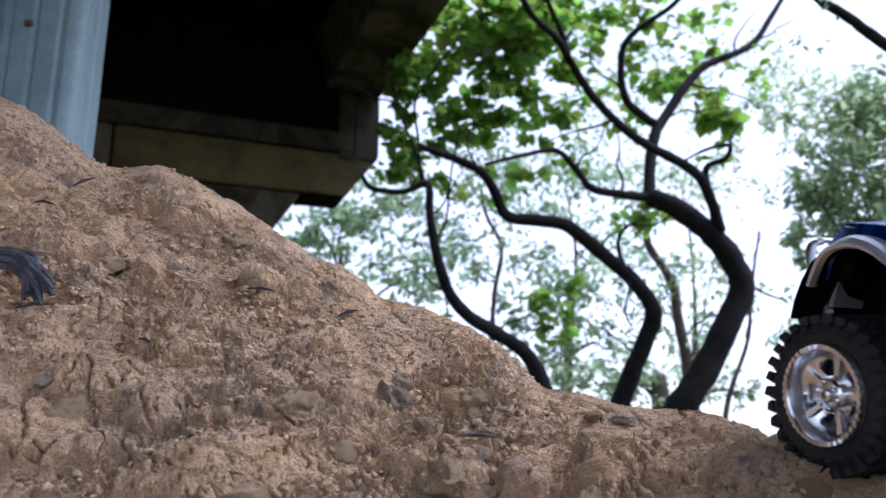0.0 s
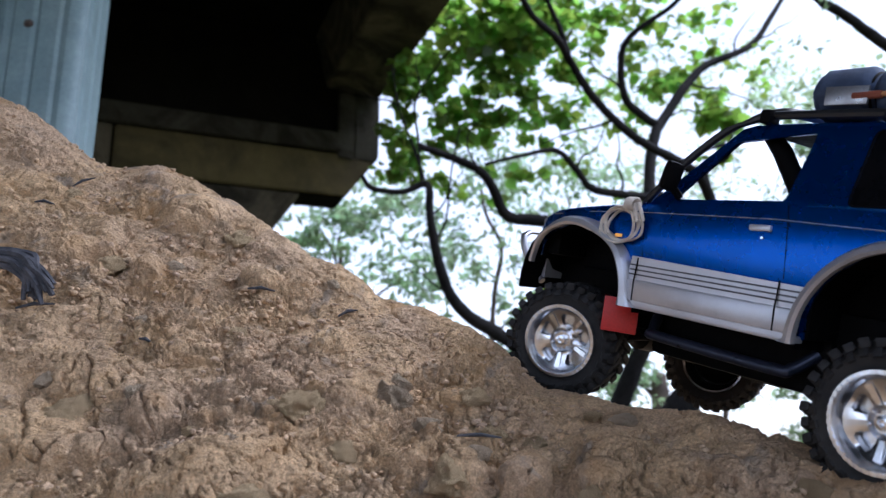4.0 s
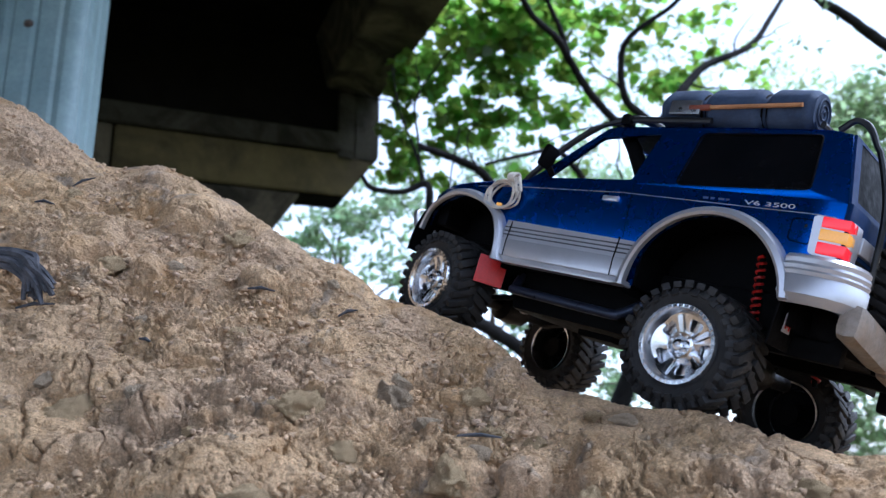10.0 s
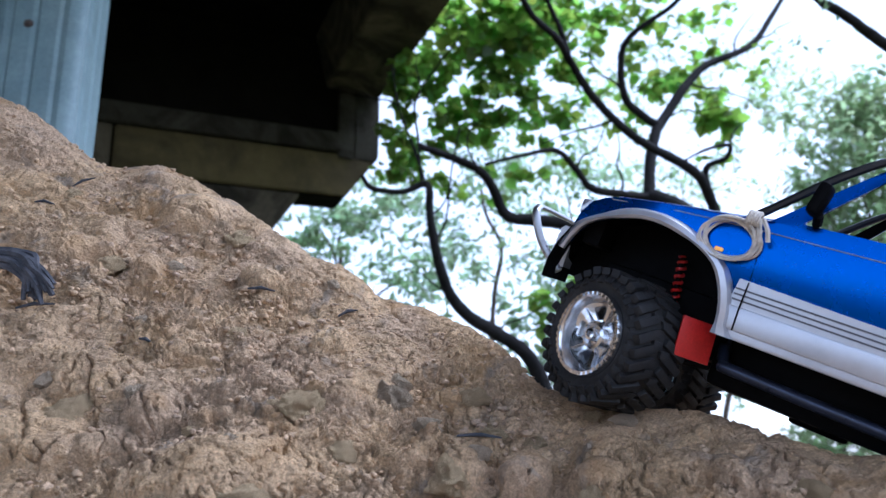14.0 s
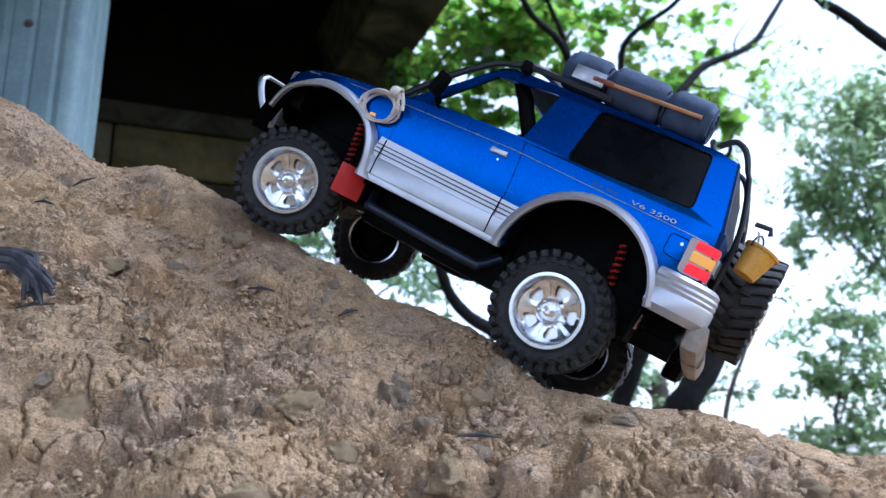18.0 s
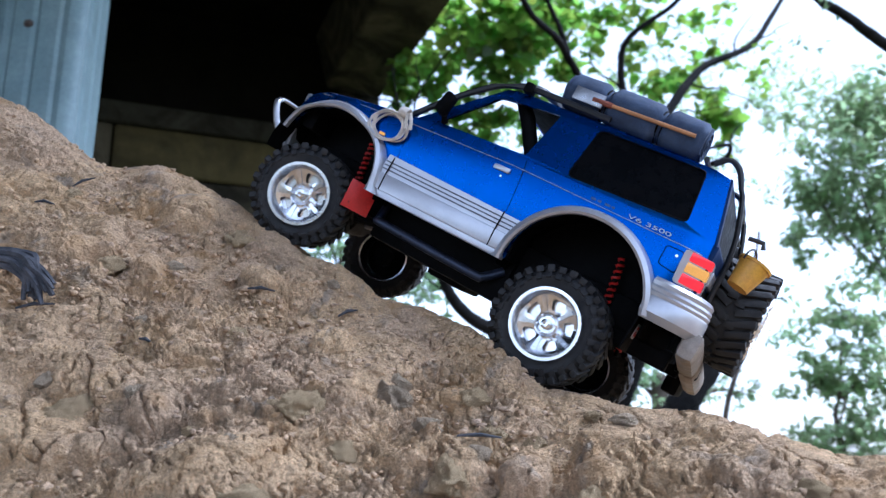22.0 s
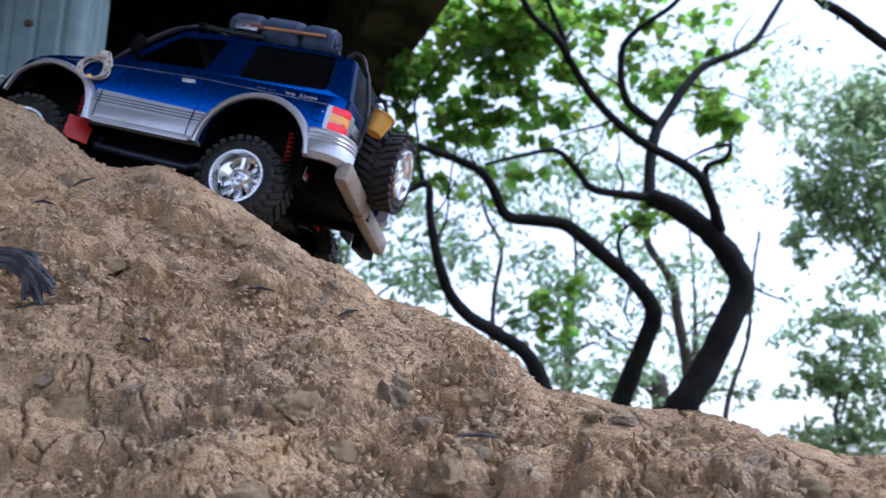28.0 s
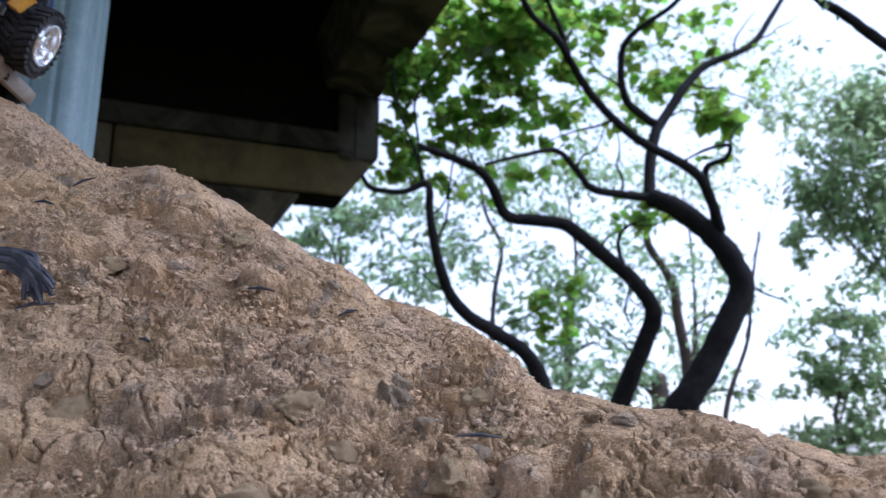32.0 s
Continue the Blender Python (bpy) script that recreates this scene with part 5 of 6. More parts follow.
box(bm, 0.302, 0.316, -0.070, 0.070, 0.060, 0.101, 0.003)
part("grille", bm, BLACK, car)
for side in (1, -1):
    bm = bmesh.new()
    box(bm, 0.315, 0.325, 0.046, 0.072, 0.086, 0.100, 0.003)
    part("headlamp", mirror(bm, side), CLEAR_LENS, car, "clear headlamp")


def bumper(path, z0, z1, depth, mat, name, label):
    """A bumper swept along (x, y) rows, with a rounded face and three grooves."""
    bm = bmesh.new()
    sec = [(0.0, z0), (0.6, z0 - 0.001), (1.0, z0 + 0.005), (1.0, z1 - 0.016), (0.93, z1 - 0.0145), (0.99, z1 - 0.012), (0.92, z1 - 0.0105), (0.97, z1 - 0.008), (0.88, z1 - 0.006), (0.92, z1 - 0.003), (0.7, z1), (0.0, z1)]
    path = [Vector(p) for p in path]
    rings = []
    for i, p in enumerate(path):
        d = (path[min(i + 1, len(path) - 1)] - path[max(i - 1, 0)]).normalized()
        nrm = Vector((d.y, -d.x))
        rings.append([bm.verts.new((p.x + nrm.x * depth * (k - 1), p.y + nrm.y * depth * (k - 1), z)) for k, z in sec])
    for a, b in zip(rings, rings[1:]):
        for k in range(len(sec)):
            bm.faces.new((a[k], a[(k + 1) % len(sec)], b[(k + 1) % len(sec)], b[k]))
    bm.faces.new(rings[0])
    bm.faces.new(rings[-1])
    return part(name, bm, mat, car, label, 35)


REAR_PATH = [(-0.0580, 0.0965), (-0.066, 0.0985), (-0.078, 0.0980), (-0.090, 0.0950), (-0.099, 0.0880), (-0.104, 0.0780), (-0.106, 0.066)]
bumper([Vector((x, y)) for x, y in REAR_PATH], 0.043, 0.0755, 0.013, SILVER, "rear_bumper", "silver rear bumper corner with ribs")
bumper([Vector((x, -y)) for x, y in REAR_PATH[::-1]], 0.043, 0.0755, 0.013, SILVER, "rear_bumper", "silver rear bumper corner with ribs")
bm = bmesh.new()
box(bm, -0.009, 0.007, -0.086, 0.002, -0.012, 0.011, 0.0072, pose(-0.101, 0.002, 0.0275, 8, 0, 0))
box(bm, -0.009, 0.007, 0.006, 0.080, -0.013, 0.012, 0.0072, pose(-0.101, 0.002, 0.0290, 8, 0, 0))
box(bm, -0.006, 0.006, 0.0, 0.010, -0.009, 0.008, 0.002, pose(-0.101, 0.0, 0.0280, 8, 0, 0))
part("rear_bumper_step", bm, DIRTY_SILVER, car, "muddy silver middle of the rear bumper")
bm = bmesh.new()
box(bm, -0.110, -0.090, -0.012, -0.002, 0.018, 0.030, 0.002)
part("tow_hook", bm, BLACK, car)
bm = bmesh.new()
box(bm, -0.096, -0.080, -0.084, -0.044, -0.004, 0.026, 0.004)
part("exhaust_box", bm, BLACK, car)
FRONT_PATH = [(0.338, -0.062), (0.3405, -0.050), (0.3435, 0.0), (0.3405, 0.050), (0.338, 0.062)]
bumper([Vector((x, y)) for x, y in FRONT_PATH], 0.038, 0.068, 0.012, SILVER, "front_bumper", "silver front bumper")
bm = tube(bmesh.new(), smooth_path([(0.328, 0.060, 0.034), (0.348, 0.061, 0.050), (0.360, 0.061, 0.068), (0.3635, 0.054, 0.077), (0.364, 0.040, 0.080), (0.364, -0.040, 0.080), (0.3635, -0.054, 0.077), (0.360, -0.061, 0.068), (0.348, -0.061, 0.050), (0.328, -0.060, 0.034)], 5), 0.0032, 10)
part("bull_bar", bm, GUNMETAL, car, "dull steel bull bar")
bm = bmesh.new()
n = 12
rows = []
for i in range(n + 1):
    x = 0.138 - 0.207 * i / n
    z = float(np.interp(x, [-0.069, -0.056, 0.02, 0.128, 0.138], [0.1770, 0.1815, 0.1815, 0.1785, 0.174]))
    rows.append([bm.verts.new((x, (Y_ROOF + 0.0005) * c, z + 0.0020 * (1 - c ** 4))) for c in (-1, -0.93, -0.75, -0.4, 0, 0.4, 0.75, 0.93, 1)])
for a, b in zip(rows, rows[1:]):
    for k in range(8):
        bm.faces.new((a[k], a[k + 1], b[k + 1], b[k]))
bmesh.ops.solidify(bm, geom=bm.faces[:], thickness=0.0025)
part("roof", bm, BLUE, car, smooth=50)
bm = bmesh.new()
box(bm, -0.066, 0.133, -0.0655, 0.0655, 0.1735, 0.1770, 0.001)
part("roof_lining", bm, BLACK, car)
bm = bmesh.new()
box(bm, -0.0885, -0.084, -0.083, 0.083, 0.045, 0.1195, 0.0015)
part("tailgate", bm, DARK_BLUE, car)
bm = bmesh.new()
prism(bm, [Vector(q) for q in ((-0.0865, 0.083, 0.1195), (-0.0865, -0.083, 0.1195), (-0.071, -0.063, 0.179), (-0.071, 0.063, 0.179))], (0.002, 0, 0),
      [[Vector(q) for q in ((-0.0853, 0.070, 0.1245), (-0.0853, -0.070, 0.1245), (-0.0728, -0.055, 0.172), (-0.0728, 0.055, 0.172))]])
part("tail_frame", bm, DARK_BLUE, car)
bm = bmesh.new()
prism(bm, [Vector(q) for q in ((-0.0850, 0.071, 0.1240), (-0.0850, -0.071, 0.1240), (-0.0723, -0.056, 0.1725), (-0.0723, 0.056, 0.1725))], (0.001, 0, 0))
part("rear_window", bm, BLACK, car, "dark tinted rear window")
bm = bmesh.new()
box(bm, -0.0915, -0.0875, -0.050, 0.060, 0.088, 0.100, 0.001)
part("tailgate_trim", bm, SILVER, car, "bright tailgate trim")
bm = bmesh.new()
box(bm, -0.0905, -0.0875, 0.028, 0.064, 0.066, 0.084, 0.001)
plate = part("plate", bm, BLACK, car, "dark plate with pale marks")
for k in range(5):
    bm = bmesh.new()
    box(bm, -0.0912, -0.0900, 0.033 + 0.006 * k, 0.036 + 0.006 * k, 0.071, 0.079, 0.0002)
    part("plate_mark", bm, WHITE, plate)
for z in (0.080, 0.10, 0.122, 0.14, 0.16):
    x = -0.0965 if z < 0.13 else -0.0965 + (z - 0.13) * 0.28
    part("ladder_rung", tube(bmesh.new(), [(x + 0.002, 0.040, z), (x + 0.002, 0.012, z)], 0.0016, 6), METAL_TUBE, car)
for z in (0.10, 0.074):
    part("spare_carrier", tube(bmesh.new(), [(-0.088, 0.03, z), (-0.100, 0.0, z), (-0.100, -0.05, z), (-0.088, -0.07, z)], 0.003, 8), METAL_TUBE, car)
for z in (0.1905,):
    for x in (0.030, -0.045):
        part("roof_cross_bar", tube(bmesh.new(), [(x, -0.062, z - 0.004), (x, 0.062, z - 0.004)], 0.0022, 8), METAL_TUBE, car)
# dark tub under the windows, dashboard, seat backs
bm = bmesh.new()
box(bm, 0.060, 0.196, -0.0800, 0.0800, 0.034, 0.113, 0.003)
box(bm, -0.083, 0.062, -0.0800, 0.0800, 0.097, 0.1135, 0.003)
part("cabin_tub", bm, BLACK, car)
bm = bmesh.new()
box(bm, 0.150, 0.193, -0.080, 0.080, 0.112, 0.120, 0.003)
part("dashboard", bm, BLACK, car)
for y in (0.038, -0.038):
    bm = bmesh.new()
    box(bm, -0.006, 0.006, -0.020, 0.020, 0.0, 0.030, 0.004, pose(0.066, y, 0.111, 0, -14, 0))
    part("seat_back", bm, BLACK, car)
# underside
bm = bmesh.new()
box(bm, 0.060, 0.205, -0.050, 0.050, -0.004, 0.046, 0.006)
box(bm, 0.11, 0.15, -0.02, 0.02, -0.010, 0.01, 0.004)
part("gearbox", bm, BLACK, car)
bm = bmesh.new()
box(bm, -0.085, 0.30, -0.044, 0.044, 0.022, 0.054, 0.004)
part("battery_tray", bm, BLACK, car)
AXLES = []
for x in (0, WHEELBASE):
    bm = tube(bmesh.new(), [(0, -0.058, 0), (0, 0.058, 0)], 0.0062, 12)
    lathe(bm, [(-0.016, 0.004), (-0.012, 0.0135), (0, 0.0155), (0.012, 0.0135), (0.016, 0.004)], 18, Matrix.Translation((0, -0.008, 0)))
    a = part("axle", bm, DULL_BLACK, car, "dull steel axle with a differential")
    a.location = (x, 0, 0)
    AXLES.append(a)
for x0, x1 in ((0.014, 0.10), (0.253, 0.17)):
    part("drive_shaft", tube(bmesh.new(), [(x0, -0.008, 0.002), (x1, 0, 0.012)], 0.0035, 8), GUNMETAL, car)

# -- what is lashed to it --
rnd = random.Random(3)
bm = bmesh.new()
for k in range(5):
    r, y0 = 0.0172 + rnd.uniform(-0.0024, 0.0012), Y_LOW + 0.0030 + 0.0011 * k
    ph, dx, dz = rnd.uniform(0, 6), rnd.uniform(-0.0018, 0.0018), rnd.uniform(-0.0016, 0.0016)
    tube(bm, [(0.213 + dx + r * (1 + 0.07 * math.sin(2 * a + ph)) * math.cos(a), y0 + 0.002 * math.sin(a + ph), 0.0980 + dz + 0.90 * r * math.sin(a)) for a in (2 * math.pi * i / 36 for i in range(36))], 0.0012, 6, True)
rope = part("rope_coil", bm, ROPE, car, "coil of beige cord hung on the wing")
bm = bmesh.new()
for k in range(5):
    x = 0.199 + 0.0016 * k
    tube(bm, [(x, Y_LOW + 0.0025 + 0.0105 * (0.5 + 0.5 * math.cos(a)), 0.1165 + 0.005 * math.sin(a)) for a in (2 * math.pi * i / 14 for i in range(14))], 0.0011, 5, True)
tube(bm, [(0.197, Y_LOW + 0.008, 0.118), (0.192, Y_LOW + 0.009, 0.110), (0.190, Y_LOW + 0.008, 0.102)], 0.0016, 6)
tube(bm, [(0.199, Y_LOW + 0.009, 0.117), (0.196, Y_LOW + 0.010, 0.107), (0.195, Y_LOW + 0.009, 0.101)], 0.0016, 6)
part("rope_knot", bm, ROPE, rope)

ROLL = (0.050, 0.1935)  # y, z of the bedroll's axis
bm = bmesh.new()
prof = []
for i in range(61):
    u = i / 60
    x = -0.037 + 0.128 * u
    pinch = sum(math.exp(-((u - c) / 0.028) ** 2) for c in (0.30, 0.70))
    bulge = 0.0184 + 0.0014 * math.sin(u * math.pi) - 0.0060 * pinch
    if u < 0.03 or u > 0.97:
        bulge *= 0.86
    prof.append((x, bulge))
ringsR = [[bm.verts.new((x, ROLL[0] + r * (1 + 0.05 * math.sin(5 * a + 17 * x)) * math.cos(a), ROLL[1] + r * 0.96 * math.sin(a))) for a in (2 * math.pi * k / 28 for k in range(28))] for x, r in prof]
for a, b in zip(ringsR, ringsR[1:]):
    for k in range(28):
        bm.faces.new((a[k], a[(k + 1) % 28], b[(k + 1) % 28], b[k]))
bm.faces.new(ringsR[0])
bm.faces.new(ringsR[-1])
roll = part("bedroll", bm, CANVAS, car, "slate-blue rolled canvas strapped to the roof", 60)
for u in (0.30, 0.70):
    x = -0.037 + 0.128 * u
    for dx in (-0.0025, 0.0025):
        part("strap", tube(bmesh.new(), [(x + dx, ROLL[0] + 0.0142 * math.cos(a), ROLL[1] + 0.0138 * math.sin(a)) for a in (2 * math.pi * k / 24 for k in range(24))], 0.0014, 6, True), BLACK, roll, "black strap")
bm = bmesh.new()
for k in range(44):
    a = k * 0.42
    r = 0.0012 + 0.00030 * k
    bm.verts.new((-0.0377, ROLL[0] + r * math.cos(a), ROLL[1] + r * math.sin(a)))
bm.verts.ensure_lookup_table()
pts = [v.co.copy() for v in bm.verts]
bm.free()
part("roll_spiral", tube(bmesh.new(), pts, 0.0009, 5), CANVAS, roll)
part("shovel_handle", tube(bmesh.new(), [(0.054, 0.0695, 0.1900), (-0.030, 0.0705, 0.1925)], 0.0018, 8), WOOD, roll, "orange wooden shovel handle")
bm = bmesh.new()
box(bm, 0.052, 0.080, 0.0690, 0.0712, 0.1840, 0.1960, 0.0008)
part("shovel_blade", bm, GUNMETAL, roll, "steel shovel blade")
part("shovel_socket", tube(bmesh.new(), [(0.062, 0.0695, 0.1895), (0.044, 0.0695, 0.1903)], 0.0026, 8), RUSTY, roll)
part("aerial", tube(bmesh.new(), [(-0.030, 0.030, 0.184), (-0.022, 0.034, 0.224)], [0.0010, 0.0005], 6), METAL_TUBE, car)
# yellow bucket by the spare wheel
bm = lathe(bmesh.new(), [(-0.012, 0), (-0.012, 0.0090), (0.010, 0.0128), (0.010, 0.0142), (0.0122, 0.0144), (0.0122, 0.0120), (-0.010, 0.0084), (-0.010, 0)], 32, pose(-0.112, 0.044, 0.1105, 90, 0, 0) @ pose(0, 0, 0, 8, 0, 10))
bucket = part("bucket", bm, YELLOW, car, "yellow plastic bucket hung on the ladder")
bm = tube(bmesh.new(), [(-0.112 + 0.0132 * math.cos(a) * 0.3 + 0.003, 0.044 + 0.0132 * math.cos(a), 0.121 + 0.011 * math.sin(a)) for a in (math.pi * i / 12 for i in range(13))], 0.0009, 5)
part("bucket_handle", bm, METAL_TUBE, bucket)
part("hook", tube(bmesh.new(), [(-0.100, 0.044, 0.139), (-0.112, 0.044, 0.140), (-0.114, 0.044, 0.135)], 0.0022, 6), METAL_TUBE, car)
# engine badge on both flanks
for side in (1, -1):
    cu = bpy.data.curves.new("badge", "FONT")
    cu.body, cu.size, cu.extrude, cu.align_x = "V6 3500", 0.0088, 0.0002, "CENTER"
    tmp = new("badge_text", cu)
    bpy.context.view_layer.update()
    me = bpy.data.meshes.new_from_object(tmp.evaluated_get(bpy.context.evaluated_depsgraph_get()))
    bpy.data.objects.remove(tmp)
    me.materials.clear()
    me.materials.append(WHITE)
    badge = new("badge", me)
    badge.parent, badge["label"] = car, "white engine badge reading V6 3500"
    badge.matrix_basis = Matrix.Translation((-0.0345, side * (side_y(0.1125) + 0.0016), 0.1085)) @ Matrix.Rotation(radians(180 if side > 0 else 0), 4, "Z") @ Matrix.Rotation(radians(90), 4, "X") @ Matrix.Diagonal((1.26, 0.62, 1, 1))
    # the faint small line of writing before it, too worn to read
    for k, wd in enumerate((0.0042, 0.0030, 0.0048, 0.0026)):
        bm = bmesh.new()
        x = 0.018 - 0.0062 * k
        box(bm, x - wd, x, side_y(0.112) - 0.0002, side_y(0.112) + 0.0005, 0.1105, 0.1125)
        part("worn_lettering", mirror(bm, side), FADED, car)
    # fuel flap with its seam and lock
    bm = tube(bmesh.new(), [(x, side_y(z), z) for x, z in rounded([(-0.0535, 0.101), (-0.0535, 0.085), (-0.0685, 0.083), (-0.0685, 0.101)], 0.003)], 0.0005, 5, True)
    flap = part("fuel_flap", mirror(bm, side), BLACK, car, "fuel flap seam")
    bm = lathe(bmesh.new(), [(Y_LOW - 0.0008, 0.0013), (Y_LOW + 0.0004, 0.0012), (Y_LOW + 0.0004, 0)], 12, Matrix.Translation((-0.064, 0, 0.096)))
    part("lock", mirror(bm, side), CHROME, flap)
# the shell: low roof and bonnet, and the far side further out
def shell_point(x, y, z):
    drop = float(np.interp(z, [0.100, 0.120, 0.172, 0.1815, 0.195], [0, 0.003, 0.0030, 0.0070, 0.0040]))
    drop += float(np.interp(x, [0.10, 0.20, 0.32], [0, 0.0060, 0.0085])) * min(1, max(0, (z - 0.072) / 0.02)) * float(np.interp(z, [0.12, 0.17], [1, 0.2]))
    return Vector((x, y - max(0, 0.035 - y) * WIDER, z - drop))


WIDER = 0.40
for ob in car.children_recursive:
    if ob in WHEELS or ob.parent in WHEELS or ob.name.startswith(("spare_wheel", "bedroll", "bucket", "hook")) or (ob.parent and ob.parent.name.startswith(("spare_wheel", "bedroll", "bucket"))):
        continue
    m = ob.matrix_basis
    back = m.inverted()
    for v in ob.data.vertices:
        v.co = back @ shell_point(*(m @ v.co))
# ---- stones, clods and roots lying in the slope ----
def stone(name, x, y, r, seed, mat, label, category, flat=0.7, squash=1.0, sink=0.62, turn=0.0, group="stones in the slope", tilt=40):
    me_bm = lump_shape(seed, 5 if r > 0.012 else 4, 0.55, flat)
    for v in me_bm.verts:  # broken faces
        for k in range(5):
            n = Vector((math.sin(seed * 2.3 + k * 1.9), math.cos(seed * 1.1 + k * 2.7), math.sin(seed + k * 0.8))).normalized()
            over = v.co.dot(n) - 0.66
            if over > 0:
                v.co -= n * over * 0.85
        k = Vector((seed * 5.1, seed * 2.3, 0))
        v.co *= 1 + 0.09 * noise.noise(v.co * 4.5 + k) + 0.05 * noise.noise(v.co * 10 + k) + 0.03 * noise.noise(v.co * 21 + k)
    ob = mesh_object(name, me_bm, mat, smooth=38)
    p = slope_place(x, y)
    ob.matrix_world = Matrix.Translation(p + Vector((0, 0, r * (0.4 - sink)))) @ pose(0, 0, 0, tilt, 0, turn) @ Matrix.Diagonal((r, r * squash, r, 1))
    return tagged(ob, label, category, group)


stone("stone", -0.036, 0.577, 0.0150, 2, STONE, "angular grey stone bedded in the slope", "stone", 0.8)
stone("stone", -0.033, 0.593, 0.0100, 7, STONE, "small grey stone bedded above a larger one", "stone", 0.8)
stone("stone", -0.094, 0.545, 0.0185, 3, PALE_STONE, "pale buff stone jutting from the slope", "stone", 0.6, 0.8, 0.5, 30)
stone("stone", -0.157, 0.513, 0.0042, 4, PALE_STONE, "small whitish pebble on the slope", "stone", 0.8, 1, 0.0)
stone("stone", -0.249, 0.539, 0.0175, 5, PALE_STONE, "pale crusted stone bedded in the slope", "stone", 0.6)
stone("stone", -0.127, 0.487, 0.0400, 6, PALE_STONE, "large smooth buff clod at the slope's foot", "clod", 0.4, 0.8, 0.75, 10)
stone("stone", -0.224, 0.6, 0.0050, 9, STONE, "small dark grey pebble on the slope", "stone", 0.7, 1, 0.0)
stone("stone", 0.034, 0.564, 0.0095, 10, PALE_STONE, "small orange-buff stone in the slope", "stone", 0.7)
stone("stone", -0.066, 0.53, 0.0110, 12, PALE_STONE, "pale wedge-shaped clod of dirt", "clod", 0.6)
stone("stone", -0.081, 0.504, 0.0110, 13, STONE, "dark grey flat stone in the slope", "stone", 0.5)
stone("stone", 0.023, 0.537, 0.0080, 14, STONE, "small grey stone in the slope", "stone", 0.6)
stone("stone", 0.091, 0.504, 0.0135, 15, PALE_STONE, "rounded buff clod of dirt", "clod", 0.7)
stone("stone", 0.154, 0.476, 0.0150, 16, PALE_STONE, "rounded buff clod of cracked dirt", "clod", 0.7)
stone("stone", 0.006, 0.527, 0.0150, 17, PALE_STONE, "blocky buff clod of dirt", "clod", 0.7)
stone("stone", -0.225, 0.661, 0.0085, 18, STONE, "dark grey flake of stone in dirt", "stone", 0.35)
stone("stone", -0.093, 0.672, 0.0062, 19, STONE, "dark pebble near the crest", "stone", 0.6)
stone("stone", 0.125, 0.568, 0.0095, 20, STONE, "grey flat stone on the crest", "stone", 0.4, 0.8, 0.1, 0, tilt=8)
stone("stone", 0.105, 0.579, 0.0070, 21, PALE_STONE, "brown clod on the crest", "clod", 0.5, 0.9, 0.1, 20, tilt=8)
stone("stone", -0.128, 0.502, 0.0042, 22, STONE, "small dark brown pebble on dirt", "stone", 0.7, 1, 0.0)
stone("stone", -0.347, 0.724, 0.0100, 23, PALE_STONE, "brown clod high on the slope", "clod", 0.6)
stone("stone", -0.201, 0.54, 0.0090, 24, STONE, "grey stone flake in the slope", "stone", 0.4)
stone("stone", -0.267, 0.551, 0.0080, 25, STONE, "grey stone flake in the slope", "stone", 0.45)
stone("stone", 0.063, 0.573, 0.0110, 27, PALE_STONE, "buff clod below the crest", "clod", 0.6)
stone("stone", 0.021, 0.582, 0.0120, 28, PALE_STONE, "brown clod below the crest", "clod", 0.65)
stone("stone", -0.156, 0.606, 0.0090, 29, PALE_STONE, "buff clod in the slope", "clod", 0.6)
stone("stone", -0.328, 0.514, 0.0100, 31, PALE_STONE, "buff clod in the slope", "clod", 0.6)
stone("stone", -0.275, 0.652, 0.0120, 32, PALE_STONE, "broad brown clod in the slope", "clod", 0.55)
stone("stone", -0.181, 0.697, 0.0140, 33, PALE_STONE, "broad flat brown clod near the crest", "clod", 0.4)
stone("stone", 0.207, 0.47, 0.0120, 34, PALE_STONE, "rounded buff clod of dirt", "clod", 0.6)
stone("stone", -0.011, 0.555, 0.0100, 35, STONE, "grey crumbly stone in the slope", "stone", 0.6)

# the torn charred root that hangs out of the slope
root = tagged(new("charred_root"), "torn charred root with frayed ends, sticking out of the slope", "root")
rp = slope_place(-0.329, 0.611) + Vector((0.022, -0.010, 0.014))
rnd = random.Random(8)
for k in range(22):
    bm = bmesh.new()
    start = Vector((-0.045 - rnd.uniform(0, 0.012), rnd.uniform(-0.004, 0.010), 0.022 + rnd.uniform(-0.006, 0.006)))
    mid = Vector((-0.010 + rnd.uniform(-0.008, 0.008), -0.012 + rnd.uniform(-0.003, 0.003), 0.016 + rnd.uniform(-0.008, 0.004)))
    end = Vector((0.010 + rnd.uniform(-0.012, 0.012), -0.016 + rnd.uniform(-0.004, 0.004), -0.012 + rnd.uniform(-0.012, 0.012)))
    tube(bm, smooth_path([rp + start, rp + mid, rp + (mid + end) * 0.5 + Vector((0.003, -0.003, 0.002)), rp + end], 4), [0.0028 - 0.0014 * i / 12 + 0.0006 * rnd.random() for i in range(13)], 6)
    part("strand", bm, CHARRED, root)
